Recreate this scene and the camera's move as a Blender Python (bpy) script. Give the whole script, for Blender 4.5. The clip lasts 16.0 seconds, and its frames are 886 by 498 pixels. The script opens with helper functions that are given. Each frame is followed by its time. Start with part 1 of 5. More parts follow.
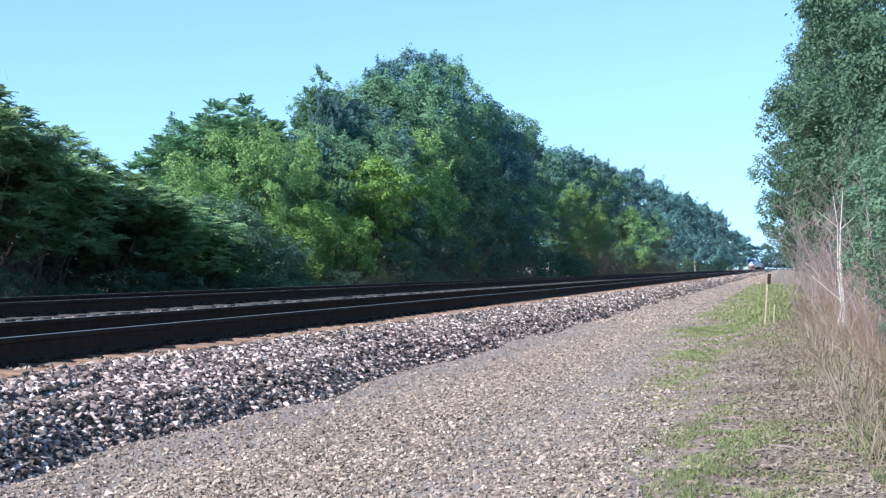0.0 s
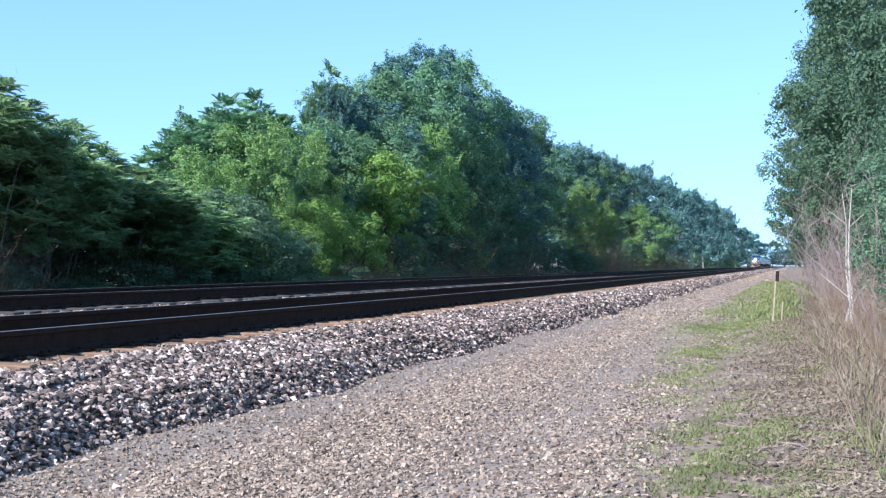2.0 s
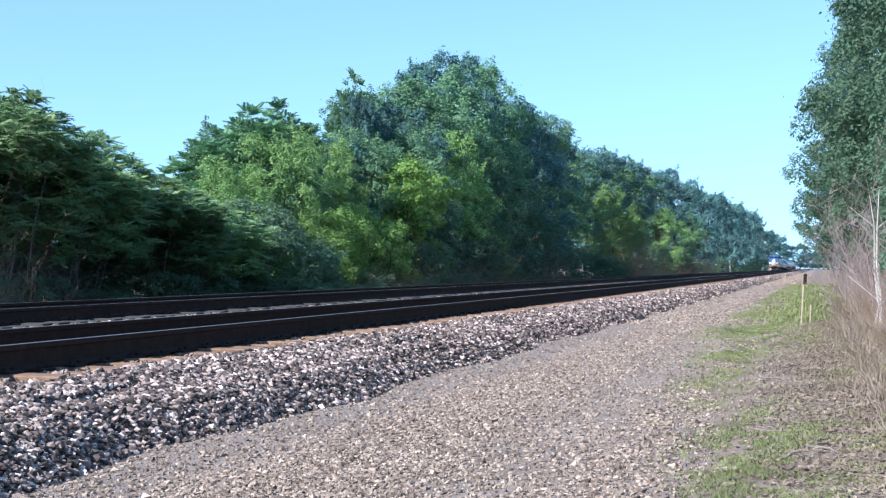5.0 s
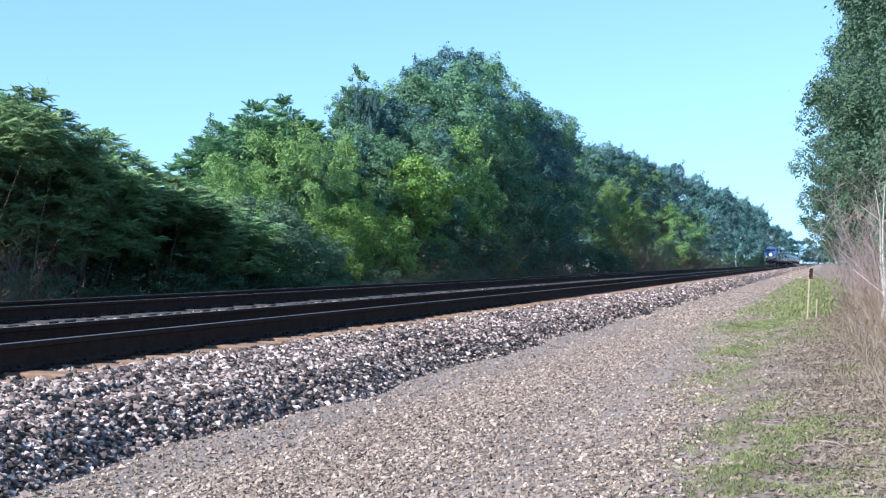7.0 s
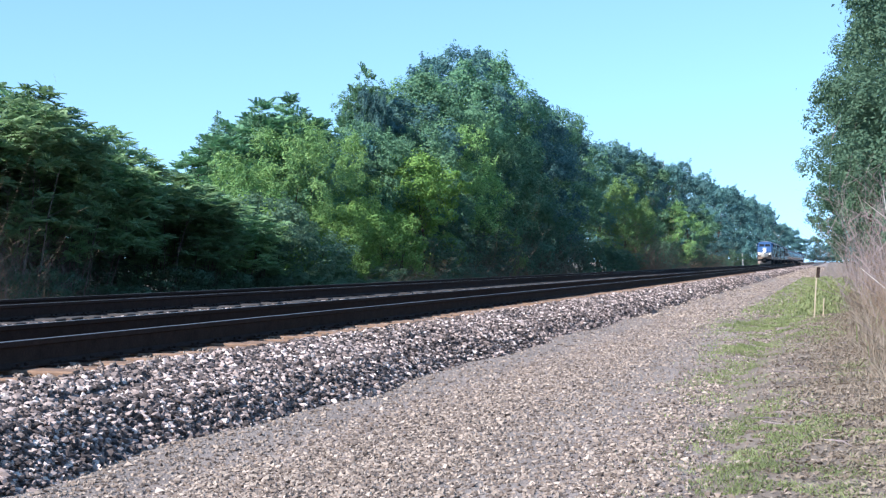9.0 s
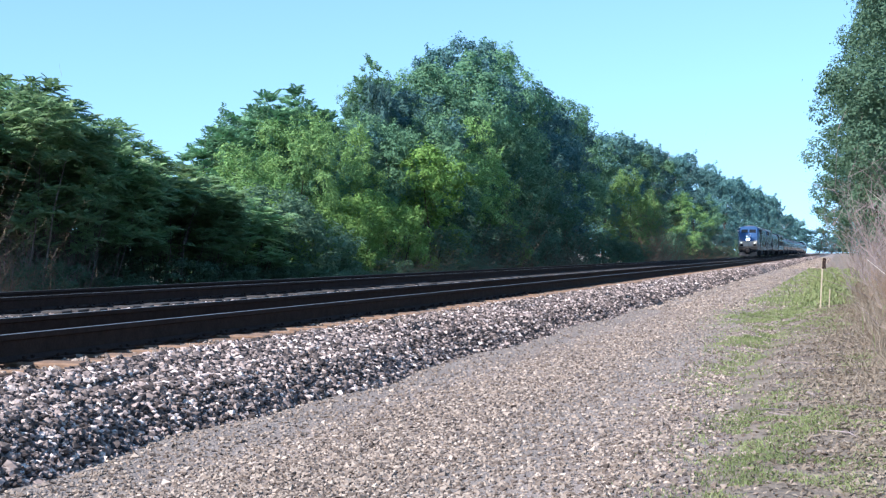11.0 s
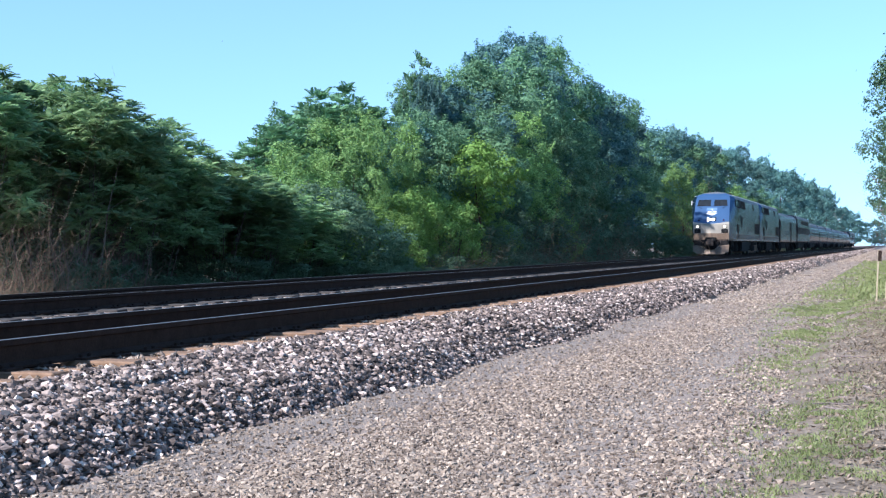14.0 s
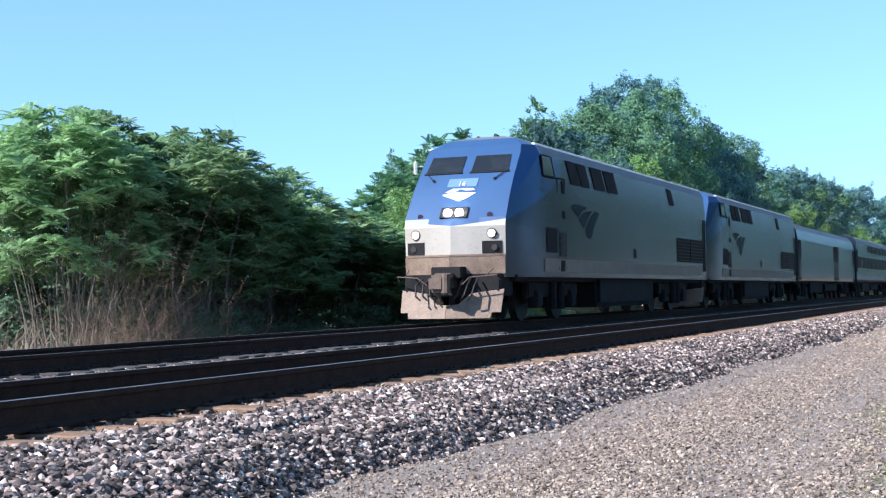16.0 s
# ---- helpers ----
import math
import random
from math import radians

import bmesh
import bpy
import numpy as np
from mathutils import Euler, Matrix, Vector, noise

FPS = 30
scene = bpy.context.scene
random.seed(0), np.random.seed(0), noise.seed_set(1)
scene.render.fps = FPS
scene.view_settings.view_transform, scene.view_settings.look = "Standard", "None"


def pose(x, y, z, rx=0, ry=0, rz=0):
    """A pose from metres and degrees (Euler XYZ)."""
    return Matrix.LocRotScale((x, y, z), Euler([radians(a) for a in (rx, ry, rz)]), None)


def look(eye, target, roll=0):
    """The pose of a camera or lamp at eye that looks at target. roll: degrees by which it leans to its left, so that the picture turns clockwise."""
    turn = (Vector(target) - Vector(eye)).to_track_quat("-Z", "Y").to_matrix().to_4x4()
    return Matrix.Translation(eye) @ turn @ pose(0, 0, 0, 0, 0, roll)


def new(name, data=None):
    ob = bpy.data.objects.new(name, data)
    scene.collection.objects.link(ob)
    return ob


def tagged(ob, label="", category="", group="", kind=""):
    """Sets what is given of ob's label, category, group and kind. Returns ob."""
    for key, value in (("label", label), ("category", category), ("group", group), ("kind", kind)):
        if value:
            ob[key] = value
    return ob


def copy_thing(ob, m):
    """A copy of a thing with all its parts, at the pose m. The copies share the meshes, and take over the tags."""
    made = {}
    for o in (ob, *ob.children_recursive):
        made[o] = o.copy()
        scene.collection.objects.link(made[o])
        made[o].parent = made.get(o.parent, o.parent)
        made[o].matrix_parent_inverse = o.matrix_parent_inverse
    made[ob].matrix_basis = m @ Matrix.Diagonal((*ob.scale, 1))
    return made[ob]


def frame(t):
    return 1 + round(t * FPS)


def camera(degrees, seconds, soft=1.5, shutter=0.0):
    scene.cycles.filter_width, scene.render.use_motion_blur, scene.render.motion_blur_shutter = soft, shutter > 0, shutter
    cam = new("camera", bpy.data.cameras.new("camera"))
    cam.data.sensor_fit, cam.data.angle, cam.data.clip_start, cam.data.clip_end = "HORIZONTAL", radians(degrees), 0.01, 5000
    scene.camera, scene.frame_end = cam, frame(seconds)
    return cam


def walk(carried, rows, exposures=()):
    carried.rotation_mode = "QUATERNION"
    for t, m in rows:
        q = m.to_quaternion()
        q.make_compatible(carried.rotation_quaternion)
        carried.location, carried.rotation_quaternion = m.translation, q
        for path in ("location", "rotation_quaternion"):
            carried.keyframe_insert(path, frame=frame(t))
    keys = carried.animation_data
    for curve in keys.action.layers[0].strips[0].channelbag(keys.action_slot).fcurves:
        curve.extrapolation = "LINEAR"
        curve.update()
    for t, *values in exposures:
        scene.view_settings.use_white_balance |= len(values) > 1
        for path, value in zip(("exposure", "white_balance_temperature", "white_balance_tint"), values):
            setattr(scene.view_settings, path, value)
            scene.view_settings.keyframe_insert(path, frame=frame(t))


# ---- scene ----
# ---- camera: seconds, turn to the left of the track's line, tilt up, roll (degrees) ----
EYE = (0.0, 0.0, 1.35)
AIM = [
    (0.0, 13.396, 0.629, 0.669),
    (0.5, 14.037, 0.375, 0.655),
    (1.0, 12.832, -0.452, 0.561),
    (1.5, 14.270, 0.493, 1.585),
    (2.0, 13.715, 0.439, 0.975),
    (2.5, 13.124, 0.407, 0.944),
    (3.0, 13.637, 0.458, 0.815),
    (3.5, 14.285, 0.050, 0.431),
    (4.0, 15.031, 0.650, 0.397),
    (4.2, 14.733, 0.772, 0.325),
    (6.3, 14.918, 0.557, 0.225),
    (6.5, 15.143, 0.679, -0.080),
    (7.0, 14.980, 0.541, 0.077),
    (7.5, 15.425, 0.843, 0.373),
    (8.0, 15.205, 0.605, 0.322),
    (8.5, 15.284, 0.704, 0.142),
    (9.0, 15.249, 0.467, 0.153),
    (9.2, 15.686, 0.510, -0.027),
    (11.3, 15.460, 0.109, 0.080),
    (11.5, 15.570, 0.206, 0.072),
    (12.0, 16.022, 0.397, -0.248),
    (12.5, 16.789, 0.342, 0.042),
    (13.0, 16.982, 0.134, -0.645),
    (13.5, 17.139, -0.162, -0.310),
    (14.0, 17.548, -0.022, -0.449),
    (14.5, 18.901, 0.177, -0.658),
    (15.0, 20.645, 1.477, -0.944),
    (15.5, 20.947, 1.321, -0.609),
    (16.0, 22.247, 1.858, -0.994),
]
cam = camera(34.6, 16.0, soft=1.25)


def aim(yaw, pitch, roll):
    a, b = radians(yaw), radians(pitch)
    way = Vector((-math.sin(a) * math.cos(b), math.cos(a) * math.cos(b), math.sin(b)))
    return look(EYE, Vector(EYE) + way, roll)


walk(cam, [(t, aim(a, b, c)) for t, a, b, c in AIM], [(0.0, 0.90, 5600, 13), (16.0, 0.90, 5600, 13)])

# ---- light ----
SUN_EL, SUN_SIDE = 37.0, 38.0          # height; angle from straight behind, towards the left
world = bpy.data.worlds.new("sky")
scene.world = world
world.use_nodes = True
wn = world.node_tree.nodes
sky = wn.new("ShaderNodeTexSky")
sky.sky_type, sky.sun_disc = "NISHITA", False
sky.sun_elevation = radians(SUN_EL)
sky.sun_rotation = radians(180 + SUN_SIDE)
sky.altitude, sky.air_density, sky.dust_density, sky.ozone_density = 600, 1.0, 0.0, 1.2
# hazy summer air: the sky keeps its blue down to the horizon
co = wn.new("ShaderNodeTexCoord")
lift = wn.new("ShaderNodeVectorMath")
lift.operation, lift.inputs[1].default_value, lift.inputs[2].default_value = "MULTIPLY_ADD", (1, 1, 0.88), (0, 0, 0.15)
world.node_tree.links.new(co.outputs["Generated"], lift.inputs[0])
world.node_tree.links.new(lift.outputs[0], sky.inputs[0])
tone = wn.new("ShaderNodeMix")
tone.data_type, tone.blend_type = "RGBA", "MULTIPLY"
tone.inputs[0].default_value, tone.inputs[7].default_value = 1.0, (0.97, 1.075, 1.015, 1)
world.node_tree.links.new(sky.outputs[0], tone.inputs[6])
world.node_tree.links.new(tone.outputs[2], wn["Background"].inputs[0])
wn["Background"].inputs[1].default_value = 0.146
sun = new("sun", bpy.data.lights.new("sun", "SUN"))
sun.data.energy, sun.data.angle, sun.data.color = 5.0, radians(0.6), (1.0, 0.91, 0.79)
sa, se = radians(SUN_SIDE), radians(SUN_EL)
to_sun = Vector((-math.sin(sa) * math.cos(se), -math.cos(sa) * math.cos(se), math.sin(se)))
sun.matrix_world = look(to_sun * 50, (0, 0, 0))


# ---- materials ----
def material(name, rough=0.8, metal=0.0):
    m = bpy.data.materials.new(name)
    m.use_nodes = True
    b = m.node_tree.nodes["Principled BSDF"]
    b.inputs["Roughness"].default_value, b.inputs["Metallic"].default_value = rough, metal
    return m, m.node_tree, b


def node(nt, kind, **values):
    n = nt.nodes.new(kind)
    for k, v in values.items():
        n.inputs[k.replace("_", " ")].default_value = v
    return n


def ramp(nt, source, stops):
    n = nt.nodes.new("ShaderNodeValToRGB")
    e = n.color_ramp.elements
    while len(e) < len(stops):
        e.new(0.5)
    for s, (p, c) in zip(e, stops):
        s.position, s.color = p, (*c, 1)
    nt.links.new(source, n.inputs[0])
    return n.outputs[0]


def mixed(nt, fac, a, b, mode="MIX"):
    n = nt.nodes.new("ShaderNodeMix")
    n.data_type, n.blend_type = "RGBA", mode
    for slot, v in ((0, fac), (6, a), (7, b)):
        if hasattr(v, "links"):
            nt.links.new(v, n.inputs[slot])
        else:
            n.inputs[slot].default_value = v if slot == 0 else (*v, 1)
    return n.outputs[2]


def spots(nt, scale, detail=4, rough=0.6, stretch=(1, 1, 1)):
    co = nt.nodes.new("ShaderNodeTexCoord")
    mp = nt.nodes.new("ShaderNodeMapping")
    mp.inputs["Scale"].default_value = stretch
    n = node(nt, "ShaderNodeTexNoise", Scale=scale, Detail=detail, Roughness=rough)
    nt.links.new(co.outputs["Object"], mp.inputs[0])
    nt.links.new(mp.outputs[0], n.inputs["Vector"])
    return n.outputs["Fac"]


def bump(nt, b, height, strength=0.4, dist=0.02):
    n = node(nt, "ShaderNodeBump", Strength=strength, Distance=dist)
    nt.links.new(height, n.inputs["Height"])
    nt.links.new(n.outputs[0], b.inputs["Normal"])


def grained(name, stops, scale=6.0, fine=60.0, rough=0.8, metal=0.0, relief=0.3, dist=0.01, stretch=(1, 1, 1)):
    """Two scales of noise over a colour ramp, with fine relief."""
    m, nt, b = material(name, rough, metal)
    coarse, small = spots(nt, scale, stretch=stretch), spots(nt, fine, 3, stretch=stretch)
    mx = nt.nodes.new("ShaderNodeMath")
    mx.operation = "MULTIPLY_ADD"
    mx.inputs[1].default_value = 0.5
    nt.links.new(small, mx.inputs[0])
    half = nt.nodes.new("ShaderNodeMath")
    half.operation = "MULTIPLY"
    half.inputs[1].default_value = 0.5
    nt.links.new(coarse, half.inputs[0])
    nt.links.new(half.outputs[0], mx.inputs[2])
    nt.links.new(ramp(nt, mx.outputs[0], stops), b.inputs["Base Color"])
    bump(nt, b, small, relief, dist)
    return m


def leafy(name, dark, mid, light, through_light=0.35, rough=0.6, patch=0.9):
    """Leaves whose tone drifts from spray to spray and a little from leaf to leaf."""
    m, nt, b = material(name, rough)
    g = nt.nodes.new("ShaderNodeNewGeometry")
    lean = nt.nodes.new("ShaderNodeMath")
    lean.operation, lean.inputs[1].default_value = "MULTIPLY_ADD", 0.32
    nt.links.new(g.outputs["Random Per Island"], lean.inputs[0])
    drift = node(nt, "ShaderNodeMapRange", From_Min=0.3, From_Max=0.7, To_Min=0.0, To_Max=0.68)
    nt.links.new(spots(nt, patch, 3), drift.inputs["Value"])
    nt.links.new(drift.outputs[0], lean.inputs[2])
    c = ramp(nt, lean.outputs[0], [(0.0, dark), (0.5, mid), (1.0, light)])
    oi = nt.nodes.new("ShaderNodeObjectInfo")
    hs = node(nt, "ShaderNodeHueSaturation", Saturation=1.0)
    mr = node(nt, "ShaderNodeMapRange", To_Min=0.75, To_Max=1.25)
    nt.links.new(oi.outputs["Random"], mr.inputs["Value"])
    nt.links.new(mr.outputs[0], hs.inputs["Value"])
    nt.links.new(c, hs.inputs["Color"])
    nt.links.new(hs.outputs[0], b.inputs["Base Color"])
    b.inputs["Specular IOR Level"].default_value = 0.25
    t = nt.nodes.new("ShaderNodeBsdfTranslucent")
    nt.links.new(hs.outputs[0], t.inputs["Color"])
    ms = nt.nodes.new("ShaderNodeMixShader")
    ms.inputs[0].default_value = through_light
    nt.links.new(b.outputs[0], ms.inputs[1])
    nt.links.new(t.outputs[0], ms.inputs[2])
    nt.links.new(ms.outputs[0], nt.nodes["Material Output"].inputs["Surface"])
    return m


def stony(name, stops, rough=0.85):
    m, nt, b = material(name, rough)
    g = nt.nodes.new("ShaderNodeNewGeometry")
    c = ramp(nt, g.outputs["Random Per Island"], stops)
    n = spots(nt, 30, 3)
    c2 = mixed(nt, 0.35, c, ramp(nt, n, [(0.3, (0.12, 0.105, 0.1)), (0.7, (0.62, 0.57, 0.54))]), "OVERLAY")
    nt.links.new(c2, b.inputs["Base Color"])
    bump(nt, b, spots(nt, 90, 3), 0.4, 0.004)
    return m


M_LEAF_TALL = leafy("leaf_dark_green", (0.0687, 0.152, 0.088), (0.148, 0.276, 0.149), (0.269, 0.443, 0.22), 0.26)
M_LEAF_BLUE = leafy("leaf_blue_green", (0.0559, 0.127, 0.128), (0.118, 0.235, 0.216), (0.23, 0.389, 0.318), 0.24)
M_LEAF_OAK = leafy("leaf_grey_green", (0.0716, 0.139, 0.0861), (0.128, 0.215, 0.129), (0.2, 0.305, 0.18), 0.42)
M_LEAF_MID = leafy("leaf_green", (0.106, 0.198, 0.0705), (0.225, 0.379, 0.125), (0.412, 0.582, 0.205), 0.28)
M_LEAF_LIGHT = leafy("leaf_yellow_green", (0.108, 0.195, 0.0524), (0.197, 0.336, 0.0858), (0.327, 0.487, 0.134), 0.34)
M_LEAF_SUMAC = leafy("leaf_sumac", (0.131, 0.237, 0.119), (0.288, 0.44, 0.208), (0.484, 0.638, 0.332), 0.42)
M_LEAF_VINE = leafy("leaf_vine", (0.144, 0.263, 0.0578), (0.248, 0.42, 0.0948), (0.365, 0.568, 0.158), 0.3)
M_BARK = grained("bark", [(0.3, (0.04, 0.03, 0.024)), (0.7, (0.13, 0.10, 0.078))], 3, 30, 0.9, relief=0.6, stretch=(1, 1, 0.3))
M_STAKE = grained("weathered_stake", [(0.3, (0.30, 0.24, 0.155)), (0.7, (0.52, 0.44, 0.31))], 4, 40, 0.85)
M_STEM = grained("pale_stem", [(0.3, (0.07, 0.0595, 0.049)), (0.7, (0.21, 0.182, 0.15))], 4, 40, 0.9)
M_TWIG = grained("dry_twig", [(0.3, (0.152, 0.119, 0.113)), (0.7, (0.336, 0.269, 0.25))], 4, 40, 0.9)
M_BRUSH = grained("dead_brush", [(0.3, (0.0842, 0.056, 0.0373)), (0.7, (0.351, 0.24, 0.156))], 2, 40, 0.9)
M_WHITEBARK = grained("bleached_bark", [(0.3, (0.36, 0.32, 0.28)), (0.7, (0.62, 0.58, 0.52))], 4, 40, 0.85)
M_STRAW = leafy("dry_grass", (0.17, 0.13, 0.095), (0.28, 0.225, 0.165), (0.42, 0.35, 0.265), 0.2, 0.8)
M_GRASS = leafy("grass_blade", (0.13, 0.155, 0.06), (0.21, 0.245, 0.095), (0.33, 0.345, 0.165), 0.25)
M_DIRT = grained("dirt", [(0.3, (0.09, 0.07, 0.052)), (0.5, (0.19, 0.15, 0.112)), (0.75, (0.31, 0.25, 0.19))], 1.2, 25, 0.95, relief=0.8, dist=0.03)
M_ROAD = grained("road_gravel", [(0.3, (0.129, 0.0952, 0.077)), (0.5, (0.273, 0.215, 0.178)), (0.7, (0.434, 0.359, 0.301))], 0.7, 40, 0.95, relief=1.0, dist=0.03)
# finer grey dust packed in the wheel tracks and along the foot of the ballast
_nt = M_ROAD.node_tree
_b = _nt.nodes["Principled BSDF"]
_xyz = _nt.nodes.new("ShaderNodeSeparateXYZ")
_nt.links.new(_nt.nodes.new("ShaderNodeTexCoord").outputs["Object"], _xyz.inputs[0])
_off = _nt.nodes.new("ShaderNodeMath")
_off.operation, _off.inputs[1].default_value = "MULTIPLY_ADD", 0.9
_nt.links.new(spots(_nt, 0.5, 3), _off.inputs[0])
_nt.links.new(_xyz.outputs[0], _off.inputs[2])
_across = node(_nt, "ShaderNodeMapRange", From_Min=-4.95, From_Max=-0.25)
_nt.links.new(_off.outputs[0], _across.inputs["Value"])
_dust = ramp(_nt, _across.outputs[0], [(0.0, (0.7, 0.7, 0.7)), (0.25, (0.6, 0.6, 0.6)), (0.36, (0, 0, 0)), (0.55, (0, 0, 0)), (0.68, (0.75, 0.75, 0.75)), (0.82, (0.1, 0.1, 0.1))])
_was = _b.inputs["Base Color"].links[0].from_socket
_nt.links.new(mixed(_nt, _dust, _was, ramp(_nt, spots(_nt, 60, 3), [(0.3, (0.138, 0.114, 0.095)), (0.7, (0.325, 0.278, 0.236))])), _b.inputs["Base Color"])
M_BALLAST = grained("ballast_bed", [(0.3, (0.035, 0.03, 0.028)), (0.6, (0.15, 0.128, 0.118))], 2, 25, 0.95, relief=1.0, dist=0.04)
M_STONE = stony("ballast_stone", [(0.0, (0.0285, 0.0224, 0.0206)), (0.35, (0.123, 0.0952, 0.084)), (0.7, (0.342, 0.268, 0.233)), (0.9, (0.532, 0.431, 0.377)), (1.0, (0.9, 0.774, 0.695))])
M_STONE_RUST = stony("dusty_stone", [(0.0, (0.106, 0.0792, 0.0598)), (0.5, (0.255, 0.198, 0.154)), (1.0, (0.44, 0.361, 0.295))])
M_CHIP = stony("road_chip", [(0.0, (0.0964, 0.0718, 0.0557)), (0.45, (0.265, 0.209, 0.163)), (0.9, (0.425, 0.347, 0.274)), (1.0, (0.579, 0.484, 0.388))])
M_RAIL = grained("rail_rust", [(0.3, (0.019, 0.0126, 0.0108)), (0.7, (0.0532, 0.0342, 0.027))], 6, 50, 0.9)
M_RAIL.node_tree.nodes["Principled BSDF"].inputs["Specular IOR Level"].default_value = 0.15
M_RAILTOP = grained("rail_polished", [(0.3, (0.225, 0.203, 0.18)), (0.7, (0.33, 0.3, 0.27))], 3, 80, 0.5, 1.0, relief=0.05)
M_TIE_DARK = grained("dark_tie", [(0.3, (0.02, 0.017, 0.015)), (0.7, (0.065, 0.055, 0.048))], 3, 40, 0.9, relief=0.5)
M_TIE = grained("weathered_tie", [(0.3, (0.082, 0.0496, 0.0304)), (0.5, (0.205, 0.124, 0.076)), (0.75, (0.361, 0.232, 0.152))], 3, 40, 0.9, relief=0.5, stretch=(0.3, 1, 1))


# ---- mesh helpers ----
def mesh_of(name, verts, faces, mats, slots=None, smooth=False):
    """A mesh from arrays of vertices and equal-sized faces."""
    v, f = np.asarray(verts, dtype=np.float32), np.asarray(faces, dtype=np.int32)
    me = bpy.data.meshes.new(name)
    me.vertices.add(len(v))
    me.vertices.foreach_set("co", v.ravel())
    k = f.shape[1]
    me.loops.add(f.size)
    me.loops.foreach_set("vertex_index", f.ravel())
    me.polygons.add(len(f))
    me.polygons.foreach_set("loop_start", np.arange(0, f.size, k, dtype=np.int32))
    me.polygons.foreach_set("loop_total", np.full(len(f), k, dtype=np.int32))
    if slots is not None:
        me.polygons.foreach_set("material_index", np.asarray(slots, dtype=np.int32))
    me.polygons.foreach_set("use_smooth", np.full(len(f), smooth))
    me.update(calc_edges=True)
    for m in mats:
        me.materials.append(m)
    return me


def part(name, data, mat, parent, label="", m=None):
    """Links a bmesh or a mesh as one object under a thing or a part."""
    if isinstance(data, bmesh.types.BMesh):
        me = bpy.data.meshes.new(name)
        data.normal_update()
        data.to_mesh(me)
        data.free()
        for one in (mat if isinstance(mat, (list, tuple)) else [mat]):
            me.materials.append(one)
        data = me
    ob = new(name, data)
    ob.parent = parent
    if m is not None:
        ob.matrix_basis = m
    return tagged(ob, label)


def box(bm, x0, x1, y0, y1, z0, z1, bevel=0.0, slot=0):
    c = bmesh.ops.create_cube(bm, size=1.0, matrix=Matrix.LocRotScale(((x0 + x1) / 2, (y0 + y1) / 2, (z0 + z1) / 2), None, (x1 - x0, y1 - y0, z1 - z0)))
    fs = {f for v in c["verts"] for f in v.link_faces}
    for f in fs:
        f.material_index = slot
    if bevel:
        bmesh.ops.bevel(bm, geom=list({e for f in fs for e in f.edges}), offset=bevel, segments=2, affect="EDGES", material=-1)


def rod(bm, a, b, r0, r1=None, sides=8, slot=0):
    """A tapered round bar from a to b."""
    a, b = Vector(a), Vector(b)
    d = b - a
    c = bmesh.ops.create_cone(bm, cap_ends=True, segments=sides, radius1=r0, radius2=r0 if r1 is None else r1, depth=d.length,
                              matrix=Matrix.Translation((a + b) / 2) @ d.to_track_quat("Z", "Y").to_matrix().to_4x4())
    for f in {f for v in c["verts"] for f in v.link_faces}:
        f.material_index = slot


def extruded(profile, ys, name, mats, slots=None):
    """A closed outline in x and z drawn along y."""
    n, k = len(profile), len(ys)
    v = [(x, y, z) for y in ys for x, z in profile]
    f = [(j * n + i, j * n + (i + 1) % n, (j + 1) * n + (i + 1) % n, (j + 1) * n + i) for j in range(k - 1) for i in range(n)]
    return mesh_of(name, v, f, mats, None if slots is None else list(slots) * (k - 1))


# ---- ground ----
RAILS = (-6.15, -7.66, -11.12, -12.63)
RAIL_TOP, TIE_TOP = 0.713, 0.50


def steps(*spans):
    out = []
    for a, b, d in spans:
        out += list(np.arange(a, b, d))
    return np.array(out)


def sheet(name, xs, ys, height, mat):
    X, Y = np.meshgrid(xs, ys)
    Z = height(X, Y)
    n, k = len(xs), len(ys)
    i = (np.arange(k - 1)[:, None] * n + np.arange(n - 1)[None, :]).ravel()
    me = mesh_of(name, np.stack([X, Y, Z], -1).reshape(-1, 3), np.stack([i, i + 1, i + n + 1, i + n], 1), [mat], smooth=True)
    return new(name, me)


def wave(X, Y, s):
    return np.sin(X * 1.7 / s + Y * 0.9 / s) * np.sin(Y * 1.3 / s - X * 0.6 / s) + 0.5 * np.sin(X * 4.1 / s + 1) * np.sin(Y * 3.7 / s)


def road_height(X, Y):
    """Height of the gravel road: two shallow wheel tracks, falling away under the verge."""
    z = 0.010 * wave(X, Y, 1.1) + 0.008 * wave(X, Y, 3.0) - 0.025 * np.exp(-((X + 3.9) / 0.3) ** 2) - 0.02 * np.exp(-((X + 2.2) / 0.35) ** 2)
    return z - 0.10 * np.clip((X + 1.0 + 0.25 * np.sin(Y * 0.45) + 0.03 * np.clip(Y, 0, 40)) / 0.6, 0, 1)


def ground_height(X, Y):
    """Height of the land: lower under the road and the track bed, a low bank under the brush."""
    z = np.interp(X, [-40, -15, -13, -5, -1.2, -0.5, 0.3, 1.5, 4.0, 40], [-0.25, -0.15, -0.3, -0.3, -0.12, 0.0, 0.03, 0.16, 0.4, 0.5])
    return z + np.where(X > -1.0, 0.02 * wave(X, Y, 0.7), 0)


